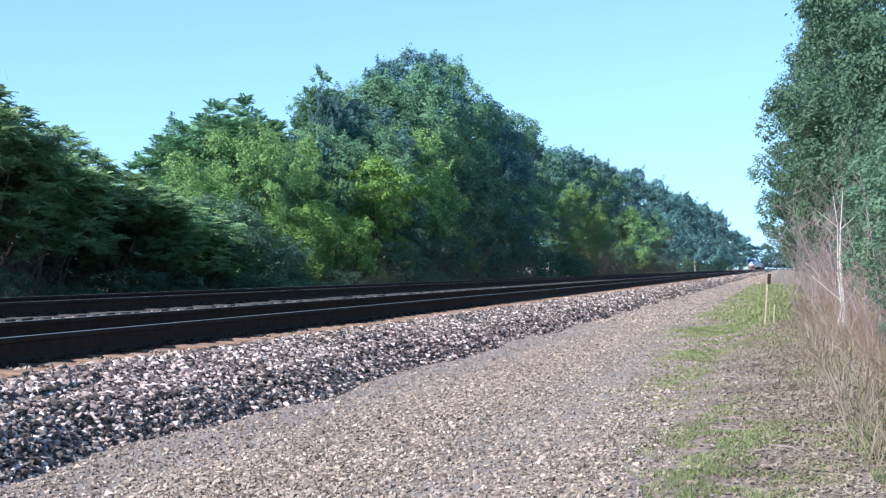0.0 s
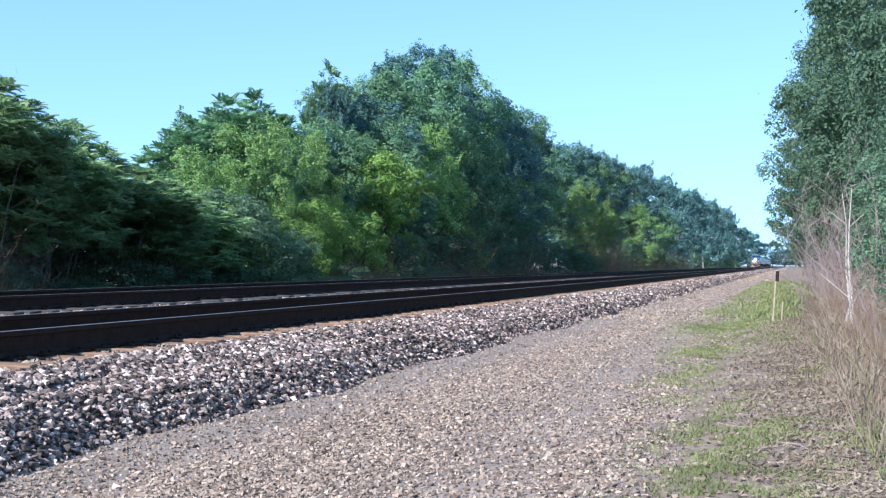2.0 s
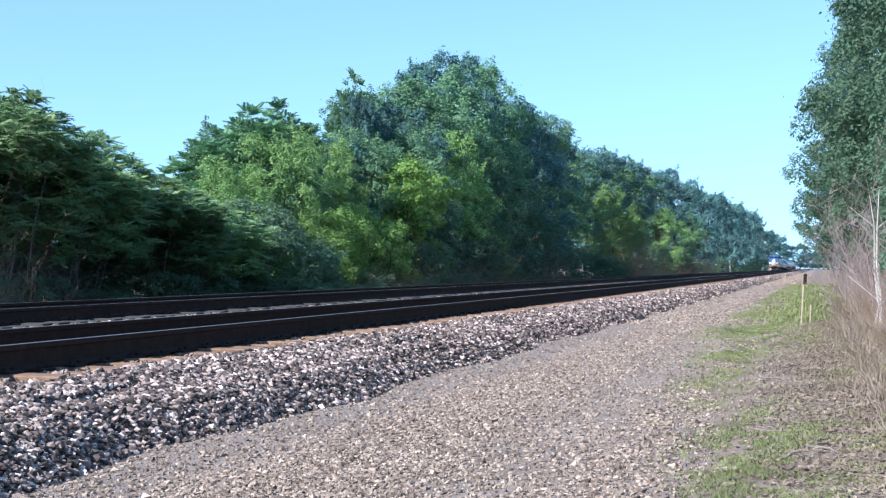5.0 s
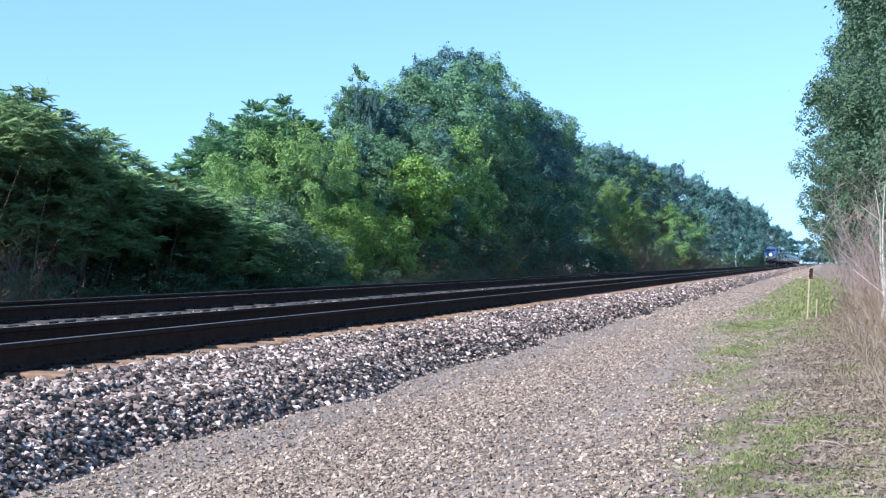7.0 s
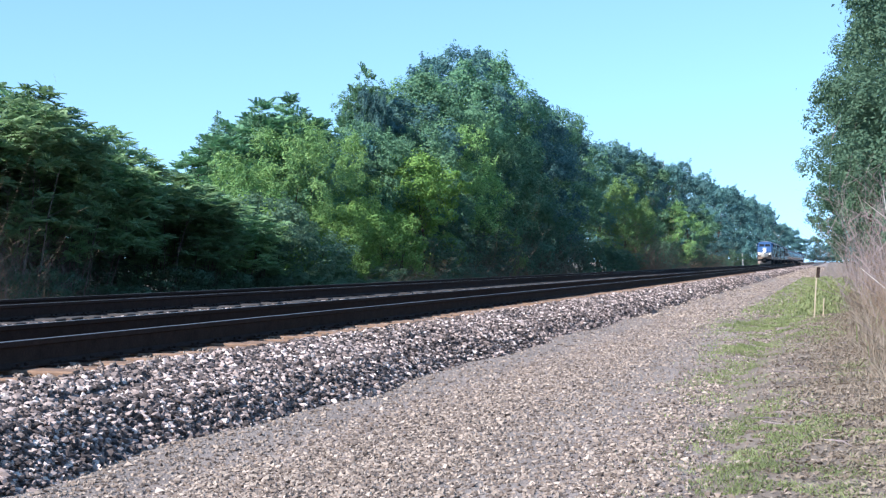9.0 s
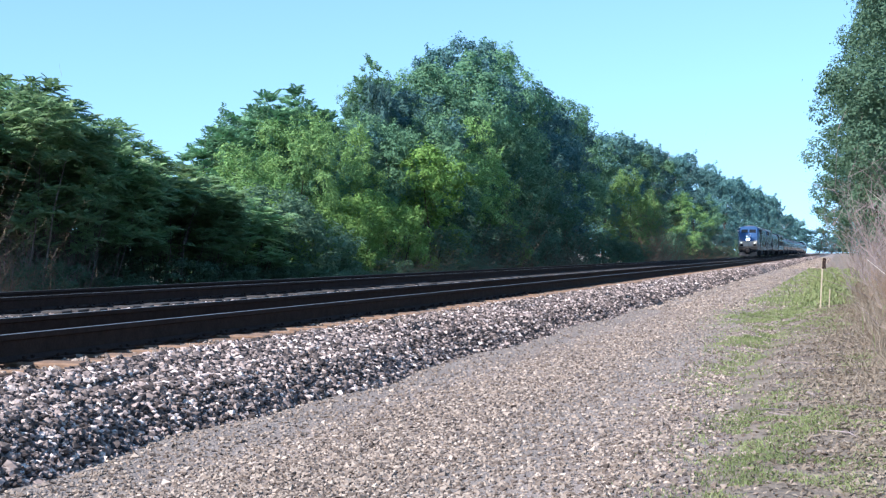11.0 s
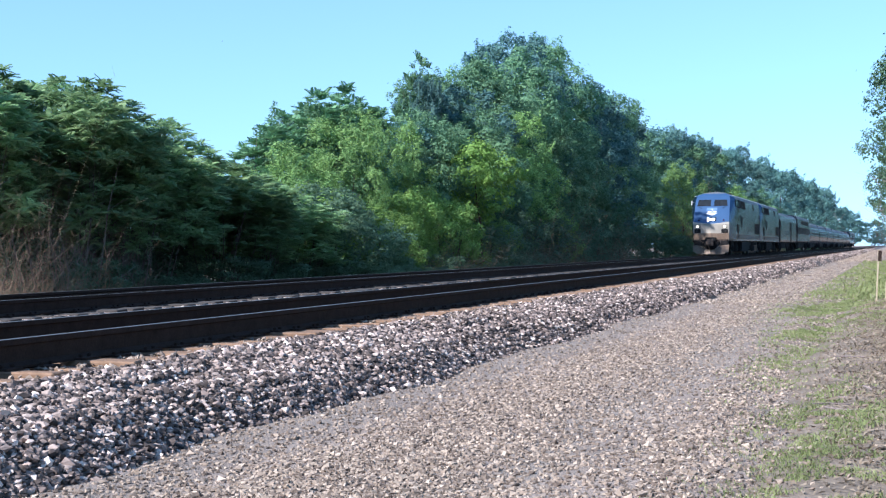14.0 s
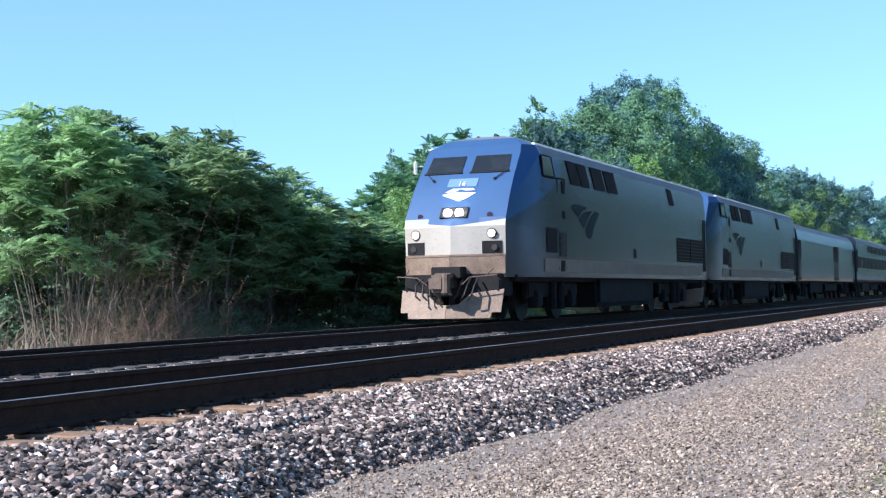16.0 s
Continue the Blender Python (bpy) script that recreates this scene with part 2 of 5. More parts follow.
ys_ground = steps((-3000, -200, 400), (-200, 0, 20), (0, 60, 0.5), (60, 200, 5), (200, 1000, 50), (1000, 4001, 500))
xs_ground = steps((-3000, -100, 400), (-100, -20, 8), (-20, -1.4, 0.9), (-1.4, 6, 0.2), (6, 40, 4), (40, 200, 40), (200, 3001, 400))
ground = tagged(sheet("ground", xs_ground, ys_ground, ground_height, M_DIRT), "bare brown dirt with thin grass beside the railway", "ground", kind="structure")
xs_road = steps((-4.95, -0.25, 0.12))
road = tagged(sheet("gravel_road", xs_road, steps((-60, 0, 4), (0, 60, 0.2), (60, 200, 4), (200, 1201, 50)), road_height, M_ROAD),
              "pale crushed-stone access road along the railway", "road", kind="structure")


def bed_height(X, Y):
    """Height of the stone bed: level under the ties, a long shoulder and a steep toe."""
    edge = 0.10 * np.sin(Y * 0.8) + 0.06 * np.sin(Y * 2.1 + 1)
    z = np.interp(X + edge * (X > -5.3), [-14.8, -13.6, -13.3, -10.7, -10.4, -9.9, -9.3, -8.8, -5.55, -4.95, -4.78, -4.5], [-0.1, 0.40, 0.43, 0.43, 0.44, 0.43, 0.40, 0.45, 0.455, 0.28, 0.17, -0.06])
    return z + 0.012 * wave(X, Y, 0.4)


bed = tagged(sheet("ballast_bed", steps((-14.8, -5.6, 0.2), (-5.6, -4.3, 0.06)), steps((-60, 0, 4), (0, 90, 0.25), (90, 300, 5), (300, 1201, 50)), bed_height, M_BALLAST),
             "raised bed of crushed grey stone under both tracks", "track bed", kind="structure")



# ---- vegetation ----
def leaves(rng, centres, normals, length, width, droop=0.3):
    """Folded pointed leaves, one at each centre, lying roughly along the normals."""
    n = len(centres)
    a = rng.normal(size=(n, 3))
    nn = normals + 0.42 * rng.normal(size=(n, 3))
    nn /= np.linalg.norm(nn, axis=1)[:, None] + 1e-6
    a -= (a * nn).sum(1)[:, None] * nn
    a /= np.linalg.norm(a, axis=1)[:, None] + 1e-6
    b = np.cross(nn, a)
    s = rng.uniform(0.65, 1.35, n)[:, None]
    base, tip = centres - a * length * s / 2, centres + a * length * s / 2 - nn * droop * length * s * 0.3
    left, right = centres + b * width * s / 2 + nn * width * 0.15, centres - b * width * s / 2 + nn * width * 0.15
    v = np.stack([base, left, tip, right], 1).reshape(-1, 3)
    return v, np.arange(4 * n).reshape(n, 4)


def crown(rng, r, z0, z1, top, boughs, n, lobe=0.34, flat=0.75, shoots=10, pads=16):
    """Leaf places of an uneven crown from z0 to z1, widest at the share top of its height: boughs, on each
    a cluster of rounded pads of foliage, and leading shoots that break the outline."""
    ph = rng.uniform(0, 6.28, 4)
    pad, inner = [], []
    for i in range(boughs):
        u = (i + 0.5) / boughs
        a = i * 2.39996 + rng.normal(0, 0.35)
        w = math.sqrt(max(0.03, 1 - ((u - top) / (1 - top if u > top else top)) ** 2 * 0.92))
        bulge = 1 + 0.16 * math.sin(2 * a + ph[0] + 4 * u) + 0.13 * math.sin(3 * a + ph[1] - 7 * u)
        rr = r * w * bulge * rng.uniform(0.5, 0.92)
        c = np.array([rr * math.cos(a), rr * math.sin(a), z0 + (z1 - z0) * u + rng.normal(0, 0.04) * (z1 - z0)])
        way = np.array([math.cos(a) * w, math.sin(a) * w, 0.35 + 0.9 * max(0.0, u - top)])
        size = lobe * r * rng.uniform(0.6, 1.3)
        inner.append((*c, size * 0.85))
        d = rng.normal(size=(pads, 3)) + 0.75 * way
        d /= np.linalg.norm(d, axis=1)[:, None]
        p = c + d * (size * rng.uniform(0.7, 1.05, pads))[:, None] * np.array([1, 1, flat])
        pad += [(*q, size * s, *v) for q, s, v in zip(p, rng.uniform(0.24, 0.46, pads), d + 0.3 * way)]
    high = sorted(pad, key=lambda q: -q[2])[:max(1, len(pad) // 3)]
    for i in range(shoots):
        q = np.array(high[rng.integers(len(high))])
        d = np.array([*(rng.normal(0, 0.35, 2) + q[4:6] * 0.4), 1.0])
        for k in range(3):
            s = q[3] * (0.75 - 0.15 * k)
            pad.append((*(q[:3] + d * q[3] * (0.7 + 0.6 * k) + rng.normal(0, 0.1, 3) * s), s, *d))
    pad, inner = np.array(pad), np.array(inner)
    k = int(n * 0.84)
    size = pad[:, 3] ** 2
    q = pad[rng.choice(len(pad), k, p=size / size.sum())]
    d = rng.normal(size=(k, 3)) + 0.45 * q[:, 4:7]
    d /= np.linalg.norm(d, axis=1)[:, None]
    p = q[:, :3] + d * (q[:, 3] * rng.uniform(0.5, 1.08, k))[:, None] * np.array([1, 1, 0.8])
    o = d * 0.9 + q[:, 4:7] * 0.35 + np.array([0, 0, 0.45])
    q = inner[rng.integers(len(inner), size=n - k)]
    e = rng.normal(size=(n - k, 3)) * 0.55
    return np.concatenate([p, q[:, :3] + e * q[:, 3:4]]), np.concatenate([o, e + np.array([0, 0, 0.6])])


def stems(rng, h, r, count, spread, mat, lean=0.15):
    """A tapered trunk, or several stems, with limbs."""
    bm = bmesh.new()
    for i in range(count):
        a = rng.uniform(0, 6.28)
        o = Vector((math.cos(a), math.sin(a), 0)) * (0 if count == 1 else rng.uniform(0.1, 0.5) * spread)
        p, top = o, h * rng.uniform(0.85, 1.0)
        d = Vector((math.cos(a) * lean, math.sin(a) * lean, 1))
        seg = 4
        for k in range(seg):
            q = p + (d + Vector(rng.normal(0, 0.10, 3))) * (top / seg)
            rod(bm, p, q, r * (1 - k / seg * 0.8), r * (1 - (k + 1) / seg * 0.8), 6)
            if k:
                for _ in range(2 if count == 1 else 1):
                    b = rng.uniform(0, 6.28)
                    e = p + Vector((math.cos(b) * spread, math.sin(b) * spread, h * 0.22)) * rng.uniform(0.4, 0.8)
                    rod(bm, p, e, r * 0.4 * (1 - k / seg * 0.6), r * 0.08, 5)
            p = q
    return bm


def broadleaf(name, label, seed, h, r, z0, n, leaf, mat, boughs=36, lobe=0.34, trunks=1, trunk_r=0.16, group="", top=0.5, shoots=10, flat=0.75, pads=16, bark=None):
    rng = np.random.default_rng(seed)
    t = tagged(new(name), label, "tree" if "tree" in name else "bush", group)
    bark = bark or M_BARK
    part("trunk" if trunks == 1 else "stem", stems(rng, h * 0.8, trunk_r, trunks, r * 0.8, bark), bark, t)
    p, o = crown(rng, r, z0 + lobe * r * 0.5, h - lobe * r * 0.3, top, boughs, n, lobe, flat, shoots, pads)
    p[:, 2] = np.maximum(p[:, 2], 0.05)
    v, f = leaves(rng, p, o, leaf, leaf * 0.62)
    part("crown" if trunks == 1 else "foliage", mesh_of("crown", v, f, [mat]), mat, t)
    return t


def sumac(label, seed, h=5.0, r=2.0, tips=400, group="", mat=None, low=0.40, lift=(-0.3, 1.1)):
    """Several bare stems under a domed roof of rosettes of drooping compound leaves."""
    rng = np.random.default_rng(seed)
    mat = mat or M_LEAF_SUMAC
    t = tagged(new("sumac_shrub"), label, "shrub", group)
    part("stem", stems(rng, h * 0.86, 0.024, 16, r * 0.9, M_STEM, 0.2), M_STEM, t)
    a = rng.uniform(0, 6.28, tips)
    roof = rng.random(tips) < 0.62
    rr = r * np.where(roof, np.sqrt(rng.random(tips)), rng.uniform(0.78, 1.06, tips))
    rr *= 1 + 0.12 * np.sin(3 * a + seed) + 0.08 * np.sin(5 * a)
    z = np.where(roof, h * (1.06 - 0.24 * (rr / r) ** 2.4) * rng.uniform(0.78, 1.04, tips), h * rng.uniform(low, 0.88, tips))
    c = np.stack([rr * np.cos(a), rr * np.sin(a), z], 1)
    each = 11
    p = np.repeat(c, each, 0)
    n = len(p)
    b = np.tile(np.arange(each) * 2.39996, tips) + np.repeat(rng.uniform(0, 6.28, tips), each)
    rise = rng.uniform(*lift, n)
    d = np.stack([np.cos(b), np.sin(b), rise], 1) + np.repeat(np.stack([np.cos(a), np.sin(a), 0 * a], 1), each, 0) * 0.35
    d /= np.linalg.norm(d, axis=1)[:, None]
    side = np.cross(d, [0, 0, 1])
    side /= np.linalg.norm(side, axis=1)[:, None]
    L = (rng.uniform(0.22, 0.40, n) * np.repeat(rng.uniform(0.75, 1.2, tips), each))[:, None]
    V = []
    for k in range(7):
        u = (k + 0.8) / 7
        m = p + d * L * u - np.array([0, 0, 1]) * L * 0.26 * u * u
        for sg in (-1, 1):
            tip = m + sg * side * L * 0.34 * (1.1 - 0.8 * abs(u - 0.4)) + d * 0.04 - np.array([0, 0, 0.03])
            w = d * L * 0.08
            V.append(np.stack([m, (m + tip) / 2 + w, tip, (m + tip) / 2 - w], 1))
    v = np.concatenate(V, 1).reshape(-1, 3)
    part("foliage", mesh_of("foliage", v, np.arange(len(v)).reshape(-1, 4), [mat]), mat, t)
    return t


def twiggy(label, seed, h=2.6, r=0.9, count=40, mat=None, group="", category="bare shrub", tangle=0.12, thick=1.0):
    """A leafless shrub of many thin forking twigs."""
    rng = np.random.default_rng(seed)
    t = tagged(new("bare_shrub"), label, category, group)
    bm = bmesh.new()
    for i in range(count):
        a, rr = rng.uniform(0, 6.28), r * math.sqrt(rng.random()) * 0.6
        p = Vector((math.cos(a) * rr, math.sin(a) * rr, 0))
        d = Vector((math.cos(a) * 0.22, math.sin(a) * 0.22, 1)) + Vector(rng.normal(0, tangle, 3))
        top, w = h * rng.uniform(0.5, 1.0), rng.uniform(0.006, 0.014) * thick
        for k in range(3):
            q = p + (d + Vector(rng.normal(0, tangle, 3))) * top / 3
            rod(bm, p, q, w * (1 - k * 0.28), w * (1 - (k + 1) * 0.28), 4)
            for _ in range(2):
                e = q + Vector((rng.normal(0, 0.35), rng.normal(0, 0.35), rng.uniform(0.25, 0.6))) * top / 3
                rod(bm, q, e, w * 0.5, w * 0.2, 3)
            p = q
    part("branchwork", bm, mat or M_TWIG, t)
    return t


def put(ob, x, y, s=1.0, sz=None, rz=0.0, z=0.0):
    """Stands a thing, or its copy, at a place."""
    return pose(x, y, z, 0, 0, rz) @ Matrix.Diagonal((s, s, s if sz is None else sz, 1))


def grow(proto, places, label=""):
    """The first place takes the thing itself, the others take copies. Places: x, y, height factor, width factor."""
    rng = np.random.default_rng(len(places) + 5)
    for i, (x, y, sz, s) in enumerate(places):
        m = put(proto, x, y, s, sz, rng.uniform(0, 360), float(ground_height(np.array(x), np.array(y))) - 0.03)
        if i:
            copy_thing(proto, m)
    x, y, sz, s = places[0]
    proto.matrix_basis = put(proto, x, y, s, sz, 40, float(ground_height(np.array(x), np.array(y))) - 0.03)


rs = np.random.default_rng(77)
# tall trees of the wood beyond the tracks: unit height 10 m
tall_a = broadleaf("tall_tree", "tall dark green broadleaf tree in the wood by the tracks", 1, 10, 2.7, 1.6, 42000, 0.125, M_LEAF_TALL, 40, shoots=16)
tall_b = broadleaf("tall_tree", "tall dark green broadleaf tree with an uneven crown", 2, 10, 2.4, 1.2, 38000, 0.125, M_LEAF_BLUE, 36, shoots=18)
mid_a = broadleaf("young_tree", "young light green tree at the edge of the wood", 3, 7, 2.3, 0.9, 26000, 0.095, M_LEAF_MID, 44, 0.27, trunk_r=0.09, shoots=26, flat=1.1)
bush_a = broadleaf("leafy_bush", "dense bright green bush reaching down to the ground", 4, 4, 1.9, 0.2, 15000, 0.105, M_LEAF_LIGHT, 30, trunks=5, trunk_r=0.04, shoots=4)
bush_b = broadleaf("leafy_bush", "dense dark green bush in the shade of the wood", 5, 4, 1.9, 0.1, 8000, 0.13, M_LEAF_OAK, 26, trunks=5, trunk_r=0.04, shoots=4)
sumac_a = sumac("sumac shrub with bare stems and drooping compound leaves", 6)
sumac_b = sumac("broad sumac shrub with feathery dark leaves", 7, 5.0, 2.3, 440)
sumac_c = sumac("tall feathery-leaved tree with palm-like tufts at its branch ends", 26, 5.0, 1.5, 150, mat=M_LEAF_TALL, low=0.6, lift=(0.1, 1.5))
grow(sumac_c, [(-23.0, 68.8, 2.05, 0.85), (-23.5, 57.0, 1.5, 1.5), (-24.2, 60.5, 1.62, 1.5), (-23.6, 53.2, 1.28, 1.4), (-25.0, 64.5, 1.66, 1.4)])
vine = broadleaf("vine_covered_tree", "rounded mound of yellow-green vine over a small dead tree", 27, 6.1, 1.55, 2.7, 9000, 0.13, M_LEAF_VINE, 22, 0.4, trunk_r=0.08, shoots=0, top=0.6)
grow(vine, [(-18.2, 62.8, 1.02, 1.1)])

# big crowns: x, y, height/10, width
grow(tall_a, [(-22, 82, 1.30, 1.35), (-22.5, 66.5, 0.8, 1.1), (-23, 76, 1.15, 1.4), (-23, 95, 1.56, 1.5), (-22, 108, 1.36, 1.4), (-23, 125, 1.34, 1.4), (-22, 147, 1.34, 1.5), (-23, 175, 1.46, 1.6),
              (-28, 74, 0.82, 1.5), (-29, 90, 1.18, 1.6), (-28, 112, 1.2, 1.82)])
grow(tall_b, [(-22.2, 67.4, 1.02, 0.42), (-22, 71.5, 1.0, 1.3), (-22.5, 61.5, 0.75, 1.2), (-23, 88, 1.52, 1.4), (-21.5, 101.5, 1.36, 1.4), (-22, 116, 1.26, 1.4), (-21.5, 136, 1.30, 1.5), (-22, 160, 1.38, 1.6), (-22, 190, 1.48, 1.7),
              (-27, 66, 0.8, 1.3), (-28, 100, 1.3, 1.82)])
# bluer leaf colour carries the haze over the distant trees
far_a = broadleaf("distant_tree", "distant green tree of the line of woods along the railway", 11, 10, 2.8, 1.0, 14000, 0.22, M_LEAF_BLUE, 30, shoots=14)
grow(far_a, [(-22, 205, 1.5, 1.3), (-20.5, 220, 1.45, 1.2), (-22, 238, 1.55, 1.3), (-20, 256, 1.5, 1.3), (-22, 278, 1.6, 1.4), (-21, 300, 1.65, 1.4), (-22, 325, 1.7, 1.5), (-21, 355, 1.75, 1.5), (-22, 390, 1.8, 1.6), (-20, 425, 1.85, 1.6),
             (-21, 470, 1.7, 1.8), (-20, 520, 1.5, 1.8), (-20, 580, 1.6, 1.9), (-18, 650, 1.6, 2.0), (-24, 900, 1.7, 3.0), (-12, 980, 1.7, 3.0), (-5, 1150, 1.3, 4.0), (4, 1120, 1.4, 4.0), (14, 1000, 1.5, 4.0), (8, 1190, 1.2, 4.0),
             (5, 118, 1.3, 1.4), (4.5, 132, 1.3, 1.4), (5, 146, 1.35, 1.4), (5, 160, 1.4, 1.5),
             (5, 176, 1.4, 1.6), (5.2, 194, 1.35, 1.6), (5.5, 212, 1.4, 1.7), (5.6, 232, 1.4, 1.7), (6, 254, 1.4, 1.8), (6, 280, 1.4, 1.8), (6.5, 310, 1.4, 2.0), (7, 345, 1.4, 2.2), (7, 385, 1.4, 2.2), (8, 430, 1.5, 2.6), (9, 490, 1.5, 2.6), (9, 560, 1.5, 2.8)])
grow(mid_a, [(-20.9, 57.5, 1.0, 1.0), (-20.8, 52.8, 0.92, 0.95), (-21, 48.8, 0.74, 0.85), (-20.6, 45.4, 0.55, 0.7), (-19.8, 76, 1.2, 1.15), (-19.0, 134, 1.25, 1.3), (-19, 175, 1.2, 1.49)])
mid_b = broadleaf("young_tree", "young mid green tree with loose upright sprays", 13, 7, 2.2, 0.9, 26000, 0.105, M_LEAF_TALL, 34, 0.32, trunk_r=0.09, shoots=16)
grow(mid_b, [(-20.3, 62, 1.02, 1.0), (-20.6, 55.2, 0.8, 0.7), (-20, 68.5, 1.1, 1.1), (-20, 85, 1.25, 1.32), (-19.8, 93, 1.0, 1.32), (-19.5, 147, 1.2, 1.44), (-19.5, 205, 1.3, 1.68), (-24, 60.5, 1.08, 1.1), (-24, 55.5, 1.0, 1.0)])
grow(bush_a, [(-18.4, 50.4, 0.74, 0.8), (-18.8, 54.5, 0.95, 0.9), (-18.4, 66.5, 0.7, 0.7), (-18.6, 59.0, 0.9, 0.95), (-18.0, 77, 0.85, 0.75), (-19.4, 47.0, 0.9, 0.8)])
grow(bush_b, [(-18.5, y, rs.uniform(0.6, 1.0), rs.uniform(0.9, 1.3)) for y in [44.6, 47.6] + list(np.arange(64, 100, 4.5)) + list(np.arange(100, 240, 10)) + list(np.arange(240, 500, 32))])
grow(sumac_a, [(-18.8, 42.8, 0.54, 0.9), (-19.3, 25.4, 1.06, 1.0), (-18.4, 29, 1.03, 1.0), (-18.6, 33.0, 0.92, 1.0), (-18.4, 36.4, 0.74, 1.0), (-22.5, 30, 1.07, 1.1), (-22.5, 34, 0.85, 1.1), (-18.3, 31.2, 0.78, 0.8), (-18.2, 38.2, 0.6, 0.8)])
grow(sumac_b, [(-20.5, 27.5, 1.09, 1.0), (-20, 31, 1.05, 1.0), (-20.3, 34.8, 0.83, 1.0), (-18.6, 39.6, 0.65, 0.95), (-20.3, 38.3, 0.72, 1.0), (-20.4, 41.5, 0.60, 0.9)])
# dark leaf colour stands in for the shade low in the wood
bush_c = broadleaf("leafy_bush", "undergrowth behind the sumac shrubs, leaves darkened for the shade there", 15, 4, 2.2, 0.1, 9000, 0.14, M_LEAF_OAK, 26, trunks=5, trunk_r=0.04, shoots=3)
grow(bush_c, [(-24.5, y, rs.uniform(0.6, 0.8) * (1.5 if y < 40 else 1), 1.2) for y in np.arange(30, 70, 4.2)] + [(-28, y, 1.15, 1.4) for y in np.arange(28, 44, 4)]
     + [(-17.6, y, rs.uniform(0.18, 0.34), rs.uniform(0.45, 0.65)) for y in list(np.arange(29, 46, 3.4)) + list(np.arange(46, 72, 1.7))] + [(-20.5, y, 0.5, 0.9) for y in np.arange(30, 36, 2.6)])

# right-hand side
oak_r = broadleaf("roadside_tree", "large green tree leaning over the dry roadside brush", 8, 10, 2.9, 1.5, 48000, 0.10, M_LEAF_OAK, 62, 0.27, top=0.42, shoots=10)
grow(oak_r, [(2.4, 65, 1.15, 1.25), (2.3, 68, 0.82, 1.15), (4.4, 60, 1.55, 1.65), (5.2, 46, 1.45, 1.35), (4.6, 80, 1.45, 1.6), (4.5, 100, 1.4, 1.5), (6.8, 35, 1.2, 1.2),
             # out of view, added to close the wood and darken the train's sides
             (8.5, 22, 1.1, 1.2), (9, 10, 1.1, 1.3), (9, -2, 1.1, 1.3), (9.5, -14, 1.1, 1.3), (10, -28, 1.2, 1.5)])
sapling = broadleaf("young_tree", "green sapling with a pale thin trunk among the bare twigs", 18, 4, 1.1, 0.8, 11000, 0.065, M_LEAF_OAK, 30, trunk_r=0.03, shoots=12, bark=M_WHITEBARK)
grow(sapling, [(2.35, 28.5, 0.95, 1.1), (2.4, 24, 0.85, 1.0), (2.3, 31, 0.9, 1.1), (2.0, 20.5, 0.75, 0.9), (1.9, 17.5, 0.55, 0.8), (1.75, 23.5, 0.6, 0.7), (1.5, 15.5, 0.3, 0.5), (1.3, 12.8, 0.15, 0.35)])
bare = twiggy("leafless grey-brown shrub of thin upright twigs", 9, count=25, tangle=0.27, thick=0.85)
grow(bare, [(1.35, 15.5, 0.5, 0.6), (1.4, 18, 0.75, 0.8), (1.3, 21, 0.8, 0.8), (1.5, 24, 0.85, 0.9), (1.4, 28, 0.95, 1.0), (1.5, 32, 1.1, 1.1), (1.4, 37, 1.1, 1.2), (1.2, 43, 1.2, 1.2), (1.2, 50, 1.3, 1.5), (1.2, 60, 1.4, 1.6), (1.4, 72, 1.4, 1.8), (-17.9, 28.6, 1.2, 0.7), (-17.9, 31.0, 1.0, 0.7)])
brush = twiggy("tangle of dry tan brush at the foot of the green shrubs", 19, 1.6, 1.6, 330, M_BRUSH, tangle=0.75, thick=0.5)
grow(brush, [(-17.3, 24.4, 0.85, 0.75), (-17.2, 26.0, 0.75, 0.7), (-17.0, 23.2, 0.45, 0.5), (-17.2, 55, 0.6, 0.8), (-17.2, 58.5, 0.7, 0.8), (-17.3, 67.5, 0.8, 0.9), (-17.3, 50, 0.4, 0.7), (-17.2, 75, 1.3, 0.9), (-17.2, 71, 0.9, 1.0), (-17.2, 84, 1.0, 1.2), (-17.2, 91, 1.1, 1.2), (-17.2, 132, 2.0, 1.5), (-17.3, 139, 2.1, 1.5), (-17.2, 150, 1.2, 1.4), (-17.2, 165, 1.1, 1.6), (-17.2, 190, 1.3, 2.0), (-17.2, 64, 0.6, 1.0), (-17, 215, 1.3, 2.0), (1.25, 13.5, 0.3, 0.3), (1.2, 16.2, 0.42, 0.34), (1.3, 19, 0.5, 0.38), (1.25, 22, 0.5, 0.4), (1.3, 27, 0.6, 0.45), (1.25, 33, 0.7, 0.5), (-17.3, 28.5, 0.5, 0.6)])
snag = tagged(new("dead_tree"), "bare grey dead tree standing above the distant wood", "dead tree")
part("trunk", stems(np.random.default_rng(23), 16.5, 0.16, 1, 3.2, M_WHITEBARK, 0.03), M_WHITEBARK, snag)
snag.location = (-22.5, 203, -0.2)
log = tagged(new("leaning_trunk"), "pale leaning dead trunk beside the distant track", "dead tree")
part("trunk", stems(np.random.default_rng(24), 3.4, 0.17, 1, 0.5, M_WHITEBARK, 0.25), M_WHITEBARK, log)
log.location = (-16.4, 285, -0.2)
pale = tagged(new("pale_sapling"), "bleached bare sapling trunk with forked branches", "bare tree")
part("trunk", stems(np.random.default_rng(20), 3.3, 0.030, 2, 0.9, M_WHITEBARK, 0.05), M_WHITEBARK, pale)
pale.location = (1.10, 25.6, 0.08)


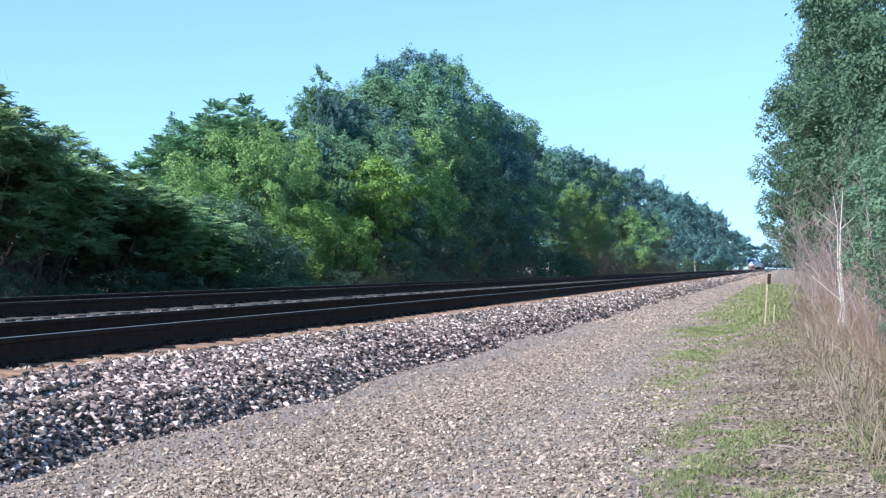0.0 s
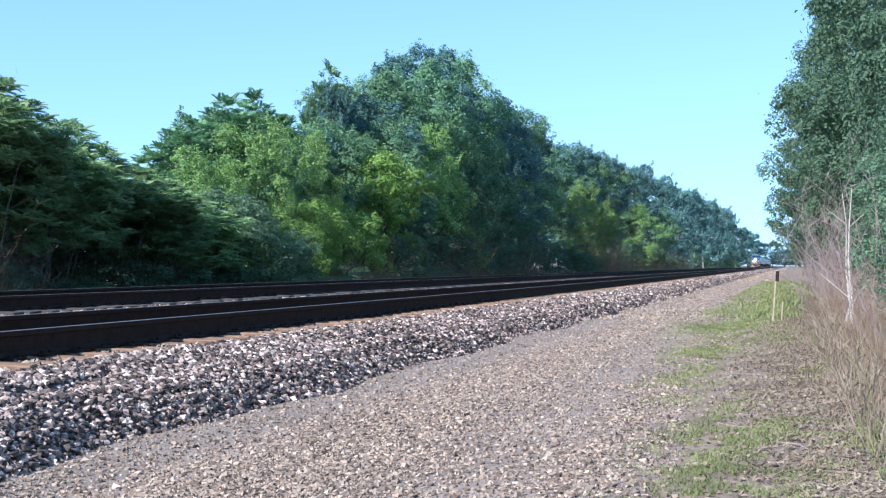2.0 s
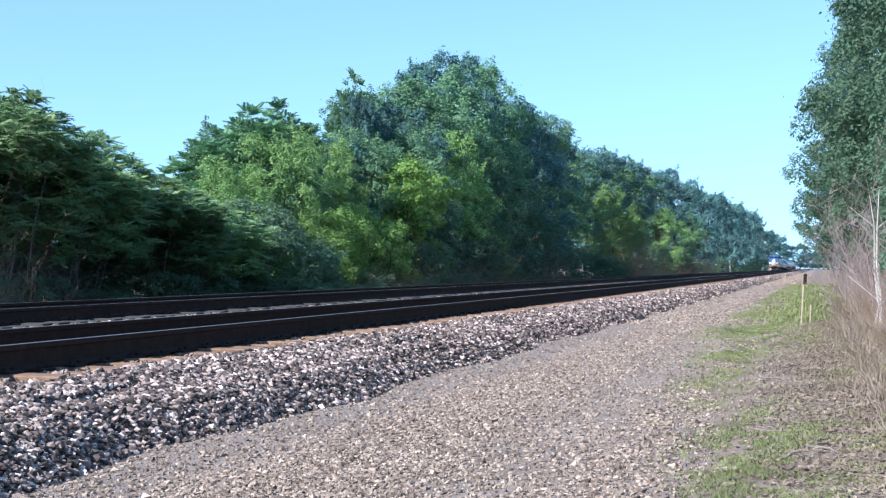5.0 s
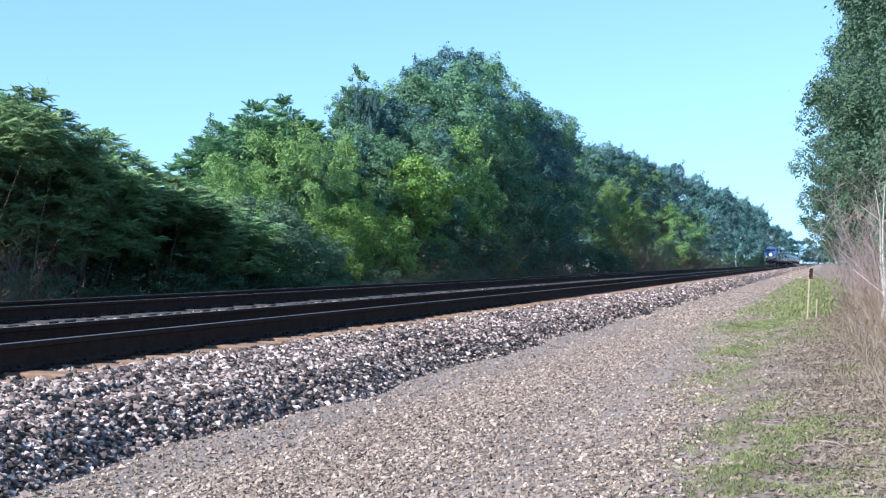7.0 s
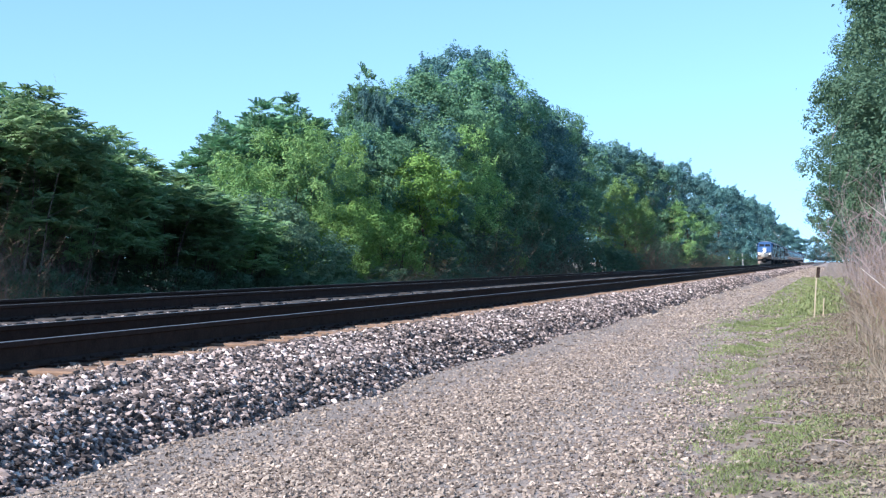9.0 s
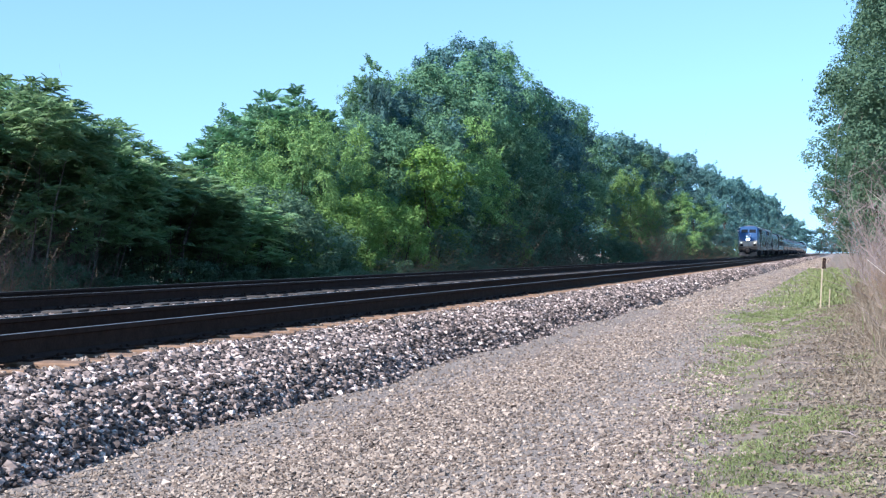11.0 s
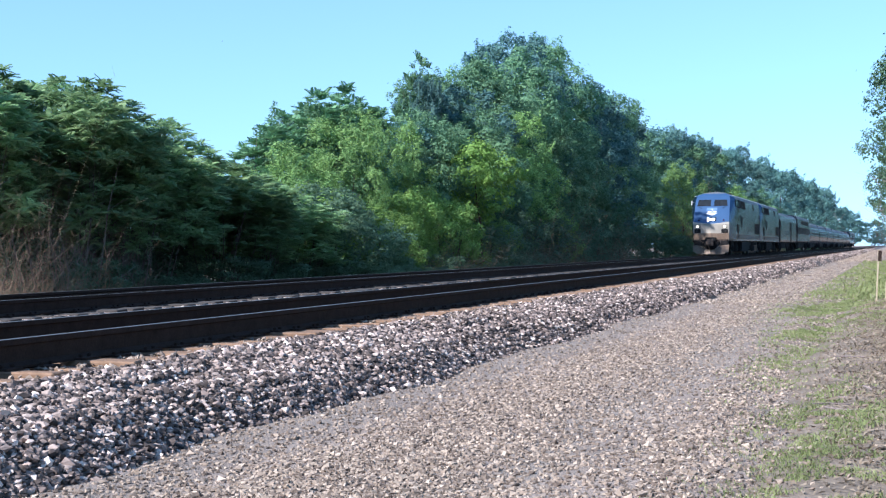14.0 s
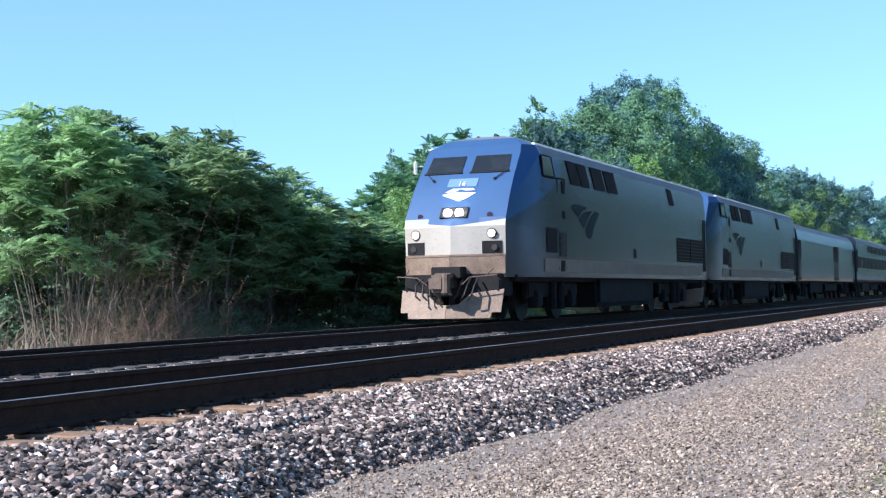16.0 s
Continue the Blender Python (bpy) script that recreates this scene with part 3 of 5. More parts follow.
# ---- train materials ----
def livery(name, stops, rough, metal, blue=False):
    """Worn silver paint with streaks and, on the nose, the blue mask that sweeps back over the cab."""
    m, nt, b = material(name, rough, metal)
    streak = spots(nt, 1.2, 5, stretch=(1, 1, 0.25))
    base = ramp(nt, streak, stops)
    grime = spots(nt, 7, 4, stretch=(1, 0.6, 2.5))
    base = mixed(nt, ramp(nt, grime, [(0.55, (0, 0, 0)), (0.8, (0.35, 0.35, 0.35))]), base, (0.12, 0.105, 0.09))
    if blue:
        co = nt.nodes.new("ShaderNodeTexCoord")
        xyz = nt.nodes.new("ShaderNodeSeparateXYZ")
        nt.links.new(co.outputs["Object"], xyz.inputs[0])

        def calc(op, a, c):
            n = nt.nodes.new("ShaderNodeMath")
            n.operation = op
            for i, v in enumerate((a, c)):
                if hasattr(v, "links"):
                    nt.links.new(v, n.inputs[i])
                elif v is not None:
                    n.inputs[i].default_value = v
            return n.outputs[0]

        x, y, z = xyz.outputs
        vee = calc("MULTIPLY_ADD", calc("ABSOLUTE", x, None), 0.12)
        vee.node.inputs[2].default_value = 2.17
        sweep = calc("MULTIPLY_ADD", y, 0.34)
        sweep.node.inputs[2].default_value = 2.0
        on = calc("MULTIPLY", calc("GREATER_THAN", z, calc("MAXIMUM", vee, sweep)), calc("LESS_THAN", y, 4.05))
        base = mixed(nt, on, base, mixed(nt, streak, (0.032, 0.078, 0.175), (0.044, 0.102, 0.22)))
    nt.links.new(base, b.inputs["Base Color"])
    bump(nt, b, spots(nt, 1.6, 2), 0.06, 0.02)
    return m


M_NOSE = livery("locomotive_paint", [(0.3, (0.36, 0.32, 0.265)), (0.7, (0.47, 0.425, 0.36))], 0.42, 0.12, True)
# same silver paint, its colour darkened for the shade on the flanks
M_FLANK_SHADED = livery("locomotive_flank_shaded", [(0.3, (0.0311, 0.0413, 0.0576)), (0.7, (0.0548, 0.0675, 0.0896))], 0.26, 0.85, True)
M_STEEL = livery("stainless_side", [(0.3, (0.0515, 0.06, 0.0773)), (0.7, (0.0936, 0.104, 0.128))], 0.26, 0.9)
M_BAND = grained("sill_paint", [(0.3, (0.15, 0.12, 0.095)), (0.7, (0.25, 0.21, 0.165))], 2, 25, 0.6)
M_PLOW = grained("worn_plow", [(0.3, (0.082, 0.0532, 0.036)), (0.5, (0.197, 0.133, 0.09)), (0.75, (0.328, 0.243, 0.18))], 3, 30, 0.6)
M_UNDER = grained("underframe_black", [(0.3, (0.008, 0.008, 0.0105)), (0.7, (0.028, 0.026, 0.0252))], 2, 20, 0.8)
M_UNDER.node_tree.nodes["Principled BSDF"].inputs["Specular IOR Level"].default_value = 0.15
M_GREASE = grained("greasy_iron", [(0.3, (0.010, 0.009, 0.008)), (0.7, (0.04, 0.034, 0.03))], 5, 40, 0.7, 0.2)
M_COUPLER = grained("rusty_coupler", [(0.3, (0.05, 0.033, 0.024)), (0.7, (0.20, 0.14, 0.105))], 6, 50, 0.7, 0.2)
M_WHITE = grained("white_paint", [(0.3, (0.66, 0.65, 0.62)), (0.7, (0.8, 0.79, 0.77))], 4, 40, 0.5)
M_TEAL = grained("dark_teal_decal", [(0.3, (0.008, 0.022, 0.026)), (0.7, (0.016, 0.036, 0.04))], 5, 40, 0.5)
M_TEAL.node_tree.nodes["Principled BSDF"].inputs["Specular IOR Level"].default_value = 0.05
M_PALE_BLUE = grained("pale_blue_plate", [(0.3, (0.10, 0.19, 0.36)), (0.7, (0.14, 0.24, 0.42))], 5, 40, 0.5)
M_RED_LENS, _, _b = material("red_lens", 0.2)
_b.inputs["Base Color"].default_value = (0.03, 0.004, 0.016, 1)
M_GLASS, _nt, _b = material("dark_glass", 0.06)
_nt.links.new(ramp(_nt, spots(_nt, 1.3), [(0.3, (0.012, 0.014, 0.016)), (0.7, (0.03, 0.033, 0.036))]), _b.inputs["Base Color"])
M_CARGLASS, _nt, _b = material("tinted_car_glass", 0.45)
_nt.links.new(ramp(_nt, spots(_nt, 1.3), [(0.3, (0.008, 0.009, 0.010)), (0.7, (0.02, 0.021, 0.023))]), _b.inputs["Base Color"])
_b.inputs["Specular IOR Level"].default_value = 0.04
M_LAMP, _nt, _b = material("lit_lens", 0.2)
_b.inputs["Emission Color"].default_value, _b.inputs["Emission Strength"].default_value = (1.0, 0.92, 0.78, 1), 55.0
M_DITCH, _nt, _b = material("dim_lit_lens", 0.15)
_b.inputs["Base Color"].default_value = (0.30, 0.27, 0.23, 1)
_b.inputs["Emission Color"].default_value, _b.inputs["Emission Strength"].default_value = (1.0, 0.88, 0.70, 1), 1.6
M_ROOF = grained("roof_grey", [(0.3, (0.11, 0.115, 0.12)), (0.7, (0.19, 0.195, 0.20))], 1, 20, 0.6)

# ---- locomotive ----
# height, front centre, half width at the corner, corner, half width of the side
NOSE = [(1.02, 0.52, 1.18, 0.82, 1.50), (1.54, 0.50, 1.21, 0.78, 1.52), (2.17, 0.52, 1.22, 0.76, 1.52), (2.36, 0.68, 1.22, 0.80, 1.52),
        (2.94, 1.10, 1.20, 1.18, 1.52), (3.35, 1.47, 1.18, 1.52, 1.50), (3.90, 1.98, 1.17, 2.02, 1.45), (4.12, 2.24, 1.10, 2.28, 1.33),
        (4.32, 2.62, 0.82, 2.64, 0.86), (4.42, 3.02, 0.40, 3.04, 0.42), (4.44, 3.2, 0.1, 3.2, 0.1)]
NZ = [n[0] for n in NOSE]


def nose_at(z, k):
    return float(np.interp(z, NZ, [n[k] for n in NOSE]))


def front(x, z, off=0.0):
    """A point of the nose."""
    yc, xc, yk = (nose_at(z, k) for k in (1, 2, 3))
    return Vector((x, yc + (yk - yc) * abs(x) / xc - off, z))


def flank(y, z, side=1, off=0.0):
    """A point of the side; the nose narrows ahead of the cab door."""
    xs, xc, yk = nose_at(z, 4), nose_at(z, 2), nose_at(z, 3)
    x = xs if y > 2.6 else xc + (xs - xc) * max(0.0, (y - yk) / (2.6 - yk)) ** 0.7
    return Vector((side * (x + off), y, z))


def plate(bm, pts, thick, slot=0):
    """A panel through the points, given its thickness outwards and inwards."""
    n = (pts[1] - pts[0]).cross(pts[-1] - pts[0]).normalized() * thick / 2
    a, b = [bm.verts.new(p + n) for p in pts], [bm.verts.new(p - n) for p in pts]
    k = len(pts)
    fs = [bm.faces.new(a), bm.faces.new(b[::-1])] + [bm.faces.new((a[(i + 1) % k], a[i], b[i], b[(i + 1) % k])) for i in range(k)]
    for f in fs:
        f.material_index = slot


def loco_body(rear=20.75):
    bm = bmesh.new()
    rings = []
    for z, yc, xc, yk, xs in NOSE:
        half = [front(0, z), front(xc * 0.5, z), front(xc, z)]
        if z < 4.3:
            half += [flank(y, z) for y in (1.4, 1.9, 2.6) if y > yk + 0.1]
        while len(half) < 6:
            half.append(Vector((half[-1].x + (xs - half[-1].x) * 0.5, half[-1].y + 0.1, z)))
        half += [Vector((xs, y, z)) for y in (5, 10, 15, rear)]
        ring = half + [Vector((-p.x, p.y, p.z)) for p in reversed(half[1:])]
        rings.append([bm.verts.new(p) for p in ring])
    for lo, hi in zip(rings, rings[1:]):
        for i in range(len(lo)):
            j = (i + 1) % len(lo)
            bm.faces.new((lo[i], lo[j], hi[j], hi[i]))
    bm.faces.new(rings[-1])
    bm.faces.new(rings[0][::-1])
    bmesh.ops.recalc_face_normals(bm, faces=bm.faces)
    bm.normal_update()
    for f in bm.faces:
        f.smooth = True
        # sideways faces take the paint darkened for shade
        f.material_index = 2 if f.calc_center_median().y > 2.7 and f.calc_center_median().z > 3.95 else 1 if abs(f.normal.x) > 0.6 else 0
    for e in bm.edges:
        e.smooth = e.calc_face_angle(0.0) < radians(11)
    return bm


def quad(bm, fn, a0, a1, z0, z1, thick=0.03, off=0.0, shear=0.0, slot=0):
    """A panel on the nose or side between two stations and two heights."""
    plate(bm, [fn(a0, z0, off), fn(a1, z0, off), fn(a1 + shear, z1, off), fn(a0 + shear, z1, off)], thick, slot)


def lens(bm, c, r, depth, slot=0, lean=0.0):
    rod(bm, c + Vector((0, depth, 0)), c - Vector((0, depth, -depth * lean)), r, r, 20, slot)


def wheelset(t, y0, name="truck", length=3.9, axles=(0.6, 3.3), r=0.5):
    """A truck frame with its wheels."""
    bm = bmesh.new()
    for s in (-1, 1):
        box(bm, s * 1.12 - 0.09, s * 1.12 + 0.09, y0, y0 + length, 0.55, 0.9, 0.04)
        for a in axles:
            box(bm, s * 1.2 - 0.1, s * 1.2 + 0.1, y0 + a - 0.22, y0 + a + 0.22, 0.3, 0.72, 0.04)
        rod(bm, (s * 1.26, y0 + length / 2 - 0.3, 0.25), (s * 1.26, y0 + length / 2 - 0.3, 0.95), 0.11)
        rod(bm, (s * 1.26, y0 + length / 2 + 0.3, 0.25), (s * 1.26, y0 + length / 2 + 0.3, 0.95), 0.11)
    box(bm, -1.1, 1.1, y0 + length / 2 - 0.3, y0 + length / 2 + 0.3, 0.45, 0.95, 0.04)
    tr = part(name, bm, M_UNDER, t)
    for a in axles:
        for s in (-1, 1):
            bm = bmesh.new()
            rod(bm, (s * 0.69, y0 + a, r), (s * 0.82, y0 + a, r), r, r, 24)
            rod(bm, (s * 0.66, y0 + a, r), (s * 0.70, y0 + a, r), r + 0.03, r + 0.03, 24)
            rod(bm, (s * 0.60, y0 + a, r), (s * 0.95, y0 + a, r), 0.1, 0.1, 12)
            part("wheel", bm, M_GREASE, tr)


def locomotive(label, number=True):
    t = tagged(new("locomotive"), label, "locomotive", "locomotives of the train")
    body = part("body", loco_body(), [M_NOSE, M_FLANK_SHADED, M_ROOF], t)
    # side sheets over the long flanks
    for s in (-1, 1):
        side = lambda a, z, off=0.0, s=s: flank(a, z, s, off)
        bm = bmesh.new()
        quad(bm, side, 2.62, 19.9, 1.14, 1.46, 0.02, 0.006)
        part("sill_band", bm, M_BAND, t, "pale cream band along the sill")
        bm = bmesh.new()
        plate(bm, [side(2.66, 3.42, 0.006), side(3.5, 3.42, 0.006), side(3.3, 3.86, 0.006), side(2.66, 3.86, 0.006)], 0.03)
        win = part("cab_window", bm, M_GLASS, t, "dark cab side window")
        for a, z, a2, z2 in ((2.63, 3.40, 2.63, 3.88), (3.52, 3.40, 3.32, 3.88), (2.63, 3.39, 3.54, 3.39), (2.63, 3.88, 3.33, 3.88)):
            bm = bmesh.new()
            rod(bm, side(a, z, 0.012), side(a2, z2, 0.012), 0.022, 0.022, 6)
            part("window_frame", bm, M_UNDER, win)
        bm = bmesh.new()
        for a0, a1 in ((3.68, 3.72), (4.28, 4.32)):
            quad(bm, side, a0, a1, 1.2, 3.42, 0.03, 0.004)
        quad(bm, side, 3.72, 4.28, 3.39, 3.42, 0.03, 0.004)
        door = part("cab_door", bm, M_UNDER, t, "flush cab door outlined by dark gaps")
        for z0, z1 in ((3.05, 3.35), (2.45, 2.62)):
            bm = bmesh.new()
            quad(bm, side, 4.05, 4.2, z0, z1, 0.03, 0.004)
            part("grab_iron", bm, M_UNDER, door)
        bm = bmesh.new()
        quad(bm, side, 2.75, 3.55, 1.6, 2.18, 0.03, 0.004)
        part("side_panel", bm, M_UNDER, t, "dark recessed panel low on the cab side")
        bm = bmesh.new()
        quad(bm, side, 3.78, 4.25, 1.52, 2.1, 0.02, 0.003)
        for k in range(3):
            quad(bm, side, 3.8, 4.22, 1.58 + 0.18 * k, 1.64 + 0.18 * k, 0.05, 0.012)
        part("step_well", bm, [M_GREASE], t)
        bm = bmesh.new()
        quad(bm, side, 3.85, 4.12, 1.16, 1.42, 0.03, 0.02)
        part("step", bm, M_UNDER, t)
        for a in (4.85, 5.75, 6.95, 8.2):
            bm = bmesh.new()
            quad(bm, side, a, a + (0.72 if a < 6 else 1.0), 3.33, 3.9, 0.03, 0.006, -0.3)
            part("louvre", bm, M_UNDER, t, "dark slanted intake opening under the roof edge")
        bm = bmesh.new()
        quad(bm, side, 15.45, 16.0, 3.36, 3.86, 0.03, 0.006, -0.3)
        part("louvre", bm, M_UNDER, t, "dark slanted slot under the roof edge")
        bm = bmesh.new()
        quad(bm, side, 10.8, 11.0, 1.6, 1.86, 0.03, 0.004)
        part("vent", bm, M_UNDER, t)
        for a0, a1 in ((16.22, 18.1), (18.2, 20.1)):
            bm = bmesh.new()
            quad(bm, side, a0, a1, 1.58, 2.36, 0.02, 0.003)
            g = part("rear_grille", bm, M_UNDER, t, "dark louvred grille near the rear")
            bm = bmesh.new()
            for k in range(7):
                quad(bm, side, a0 + 0.04, a1 - 0.04, 1.62 + 0.105 * k, 1.65 + 0.105 * k, 0.03, 0.012)
            part("blade", bm, M_GREASE, g)
        bm = bmesh.new()
        quad(bm, side, 20.25, 20.32, 1.3, 3.1, 0.04, 0.01)
        quad(bm, side, 20.5, 20.57, 1.3, 3.1, 0.04, 0.01)
        part("rear_handrail", bm, M_GREASE, t)
        for blade in ([(0, 0.9), (0.22, 0.62), (0.36, 0.8), (0.56, 0.95), (0.15, 1.0)], [(0.26, 0.56), (0.44, 0.28), (0.56, 0.6), (0.74, 0.88), (0.42, 0.77)],
                      [(0.49, 0.22), (0.55, 0.02), (0.68, 0.0), (0.8, 0.4), (1.0, 0.84), (0.84, 0.87), (0.62, 0.6)]):
            bm = bmesh.new()
            plate(bm, [side(4.75 + 2.5 * u, 2.02 + 0.84 * w, 0.004) for u, w in blade], 0.012)
            part("decal", bm, M_TEAL, t, "dark teal curved emblem stripe")
        bm = bmesh.new()
        quad(bm, side, 5.2, 7.3, 3.02, 3.12, 0.01, 0.004)
        part("decal", bm, M_STEEL, t, "faded lettering strip")
        # white strip puts the sunlit glint of the roof edge into colour
        bm = bmesh.new()
        rod(bm, side(2.6, 4.14, 0.0), side(20.7, 4.14, 0.0), 0.045, 0.045, 6)
        part("roof_edge_highlight", bm, M_WHITE, t, "thin white strip painted as the sunlit highlight of the roof edge")
        if s < 0:
            bm = bmesh.new()
            box(bm, s * 1.47 - 0.04, s * 1.47 + 0.04, 1.98, 2.06, 3.5, 3.84, 0.03)
            rod(bm, (s * 1.3, 2.1, 3.7), (s * 1.5, 2.04, 3.7), 0.01)
            part("mirror", bm, M_WHITE, t, "white rear-view mirror")
    # windshield
    for s in (-1, 1):
        bm = bmesh.new()
        a, b = sorted((s * 0.12, s * 1.02))
        plate(bm, [front(a, 3.47, 0.006), front(b, 3.47, 0.006), front(b - 0.05 * (b > 0.5), 3.86, 0.006), front(a + 0.05 * (a < -0.5), 3.86, 0.006)], 0.03)
        w = part("windshield", bm, M_GLASS, t, "dark windshield pane")
        bm = bmesh.new()
        quad(bm, front, a - 0.03, b + 0.03, 3.43, 3.46, 0.04, 0.008)
        part("gasket", bm, M_UNDER, w)
        bm = bmesh.new()
        rod(bm, front(s * 0.75, 3.28, 0.04), front(s * 0.98, 3.46, 0.05), 0.014, 0.01, 6)
        rod(bm, front(s * 0.75, 3.28, 0.0), front(s * 0.75, 3.28, 0.06), 0.03, 0.03, 8)
        part("wiper", bm, M_UNDER, t)
        bm = bmesh.new()
        lens(bm, front(s * 0.84, 2.42, 0.0), 0.062, 0.03)
        part("marker_light", bm, M_RED_LENS, t, "dark red marker light")
        bm = bmesh.new()
        lens(bm, front(s * 0.92, 2.0, 0.0), 0.115, 0.03)
        ditch = part("ditch_light", bm, M_GREASE, t, "round lit auxiliary headlight in a dark rim")
        bm = bmesh.new()
        lens(bm, front(s * 0.92, 2.0, 0.03), 0.088, 0.012)
        part("lens", bm, M_DITCH, ditch)
        bm = bmesh.new()
        quad(bm, front, s * 0.92 - 0.22, s * 0.92 + 0.22, 1.55, 1.83, 0.03, 0.006)
        r = part("socket_recess", bm, M_UNDER, t, "black rectangular recess")
        bm = bmesh.new()
        lens(bm, front(s * 0.98, 1.68, 0.03), 0.07, 0.02)
        part("plug", bm, M_GREASE, r)
        bm = bmesh.new()
        quad(bm, front, s * 1.0 - 0.09, s * 1.0 + 0.09, 1.12, 1.4, 0.03, 0.006)
        part("step_recess", bm, M_UNDER, t)
        bm = bmesh.new()
        pts = [Vector((s * 0.42, 0.10, 0.86)), Vector((s * 0.62, 0.05, 1.02)), Vector((s * 1.18, 0.22, 1.06)), Vector((s * 1.22, 0.40, 0.95))]
        for p, q in zip(pts, pts[1:]):
            rod(bm, p, q, 0.014, 0.014, 6)
        rod(bm, (s * 0.95, 0.14, 1.04), (s * 1.02, 0.5, 1.22), 0.013, 0.013, 6)
        part("cut_lever", bm, M_COUPLER, t, "bent uncoupling lever")
        for k in range(3):
            bm = bmesh.new()
            x = s * (0.32 + 0.17 * k)
            pts = [Vector((x, 0.45, 1.0)), Vector((x + s * 0.04, 0.15, 0.85)), Vector((x, 0.02, 0.62)), Vector((x - s * 0.1, 0.05, 0.52))]
            for p, q in zip(pts, pts[1:]):
                rod(bm, p, q, 0.022, 0.02, 8)
            part("hose", bm, M_GREASE, t)
    bm = bmesh.new()
    quad(bm, front, -0.33, 0.33, 2.36, 2.60, 0.05, 0.02)
    head = part("headlight", bm, M_UNDER, t, "twin lit headlights in a black housing")
    for x in (-0.14, 0.14):
        bm = bmesh.new()
        lens(bm, front(x, 2.48, 0.06), 0.092, 0.02)
        part("lens", bm, M_LAMP, head)
    bm = bmesh.new()
    quad(bm, front, -0.36, 0.36, 3.1, 3.3, 0.02, 0.006)
    board = part("number_board", bm, M_PALE_BLUE, t)
    if number:
        cu = bpy.data.curves.new("number", "FONT")
        cu.body, cu.size, cu.align_x, cu.extrude = "16", 0.2, "CENTER", 0.006
        tx = new("number", cu)
        me = bpy.data.meshes.new_from_object(tx)
        bpy.data.objects.remove(tx)
        me.materials.append(M_WHITE)
        up = (front(0, 3.3) - front(0, 3.1)).normalized()
        m = Matrix((Vector((1, 0, 0)), up, Vector((1, 0, 0)).cross(up))).transposed().to_4x4()
        m.translation = front(0, 3.13, 0.03)
        part("number", me, None, board, "white painted road number", m)
    bm = bmesh.new()
    for pts in ([(-0.36, 2.98), (0.36, 3.02), (0.28, 3.06), (-0.2, 3.06)], [(-0.42, 2.92), (0.02, 2.76), (0.2, 2.82), (0.4, 2.95), (0.1, 2.96), (-0.2, 2.97)]):
        plate(bm, [front(x, z, 0.008) for x, z in pts], 0.012)
    part("emblem", bm, M_WHITE, t, "white arrow-shaped emblem")
    bm = bmesh.new()
    for s in (-1, 1):
        a, b = sorted((0, s * 1.2))
        plate(bm, [front(a, 1.50, 0.012), front(b, 1.50, 0.012), front(b, 1.54, 0.012), front(a, 1.54, 0.012)], 0.04)
        plate(bm, [front(a, 1.10, 0.03), front(b, 1.10, 0.03), front(b, 1.48, 0.03), front(a, 1.48, 0.03)], 0.05)
    part("front_sill", bm, M_PLOW, t, "dusty beige sill plate across the nose")
    bm = bmesh.new()
    box(bm, -0.36, 0.36, 0.20, 0.6, 1.0, 1.26, 0.02)
    box(bm, -1.15, 1.15, 0.55, 1.4, 0.6, 1.1, 0.03)
    part("buffer_beam", bm, M_UNDER, t)
    bm = bmesh.new()
    box(bm, -0.13, 0.13, -0.05, 0.7, 0.78, 1.02, 0.03)
    box(bm, -0.24, 0.16, -0.30, -0.02, 0.70, 1.08, 0.07)
    rod(bm, (0.16, -0.2, 0.68), (0.16, -0.2, 1.1), 0.1, 0.1, 10)
    box(bm, -0.2, 0.2, 0.0, 0.2, 1.0, 1.12, 0.02)
    rod(bm, (-0.1, -0.1, 0.7), (-0.05, 0.1, 0.45), 0.04, 0.03, 8)
    part("coupler", bm, M_COUPLER, t, "greasy iron knuckle coupler")
    bm = bmesh.new()
    for s in (-1, 1):
        prof = [(0, 0.11), (s * 0.98, 0.11), (s * 1.0, 0.24), (s * 1.2, 0.24), (s * 1.22, 0.75), (s * 0.5, 0.66), (s * 0.25, 0.42), (0, 0.40)]
        pts = [Vector((x, 0.12 + 0.22 * abs(x) + (z - 0.11) * 0.35, z)) for x, z in prof]
        plate(bm, pts if s > 0 else pts[::-1], 0.04)
    part("plow", bm, M_PLOW, t, "dented beige snowplow pilot with worn paint")
    for y0 in (2.3, 14.9):
        wheelset(t, y0)
    bm = bmesh.new()
    box(bm, -1.38, 1.38, 7.6, 13.6, 0.25, 1.1, 0.12)
    part("fuel_tank", bm, M_UNDER, t, "black fuel tank between the trucks")
    bm = bmesh.new()
    box(bm, -1.3, 1.3, 1.2, 20.6, 0.92, 1.1, 0.02)
    part("underframe", bm, M_UNDER, t)
    for y in (6.0, 8.2, 14.8, 17.6):
        bm = bmesh.new()
        rod(bm, (0, y, 4.36), (0, y, 4.5), 0.5, 0.46, 18)
        part("roof_fan", bm, M_ROOF, t)
    bm = bmesh.new()
    box(bm, -0.35, 0.35, 10, 12.6, 4.38, 4.52, 0.04)
    part("roof_hatch", bm, M_ROOF, t)
    for x, z in ((0.1, 4.46), (-0.35, 4.42)):
        bm = bmesh.new()
        rod(bm, (x, 3.6, z), (x, 3.3, z + 0.02), 0.03, 0.05, 10)
        part("horn", bm, M_GREASE, t)
    return t


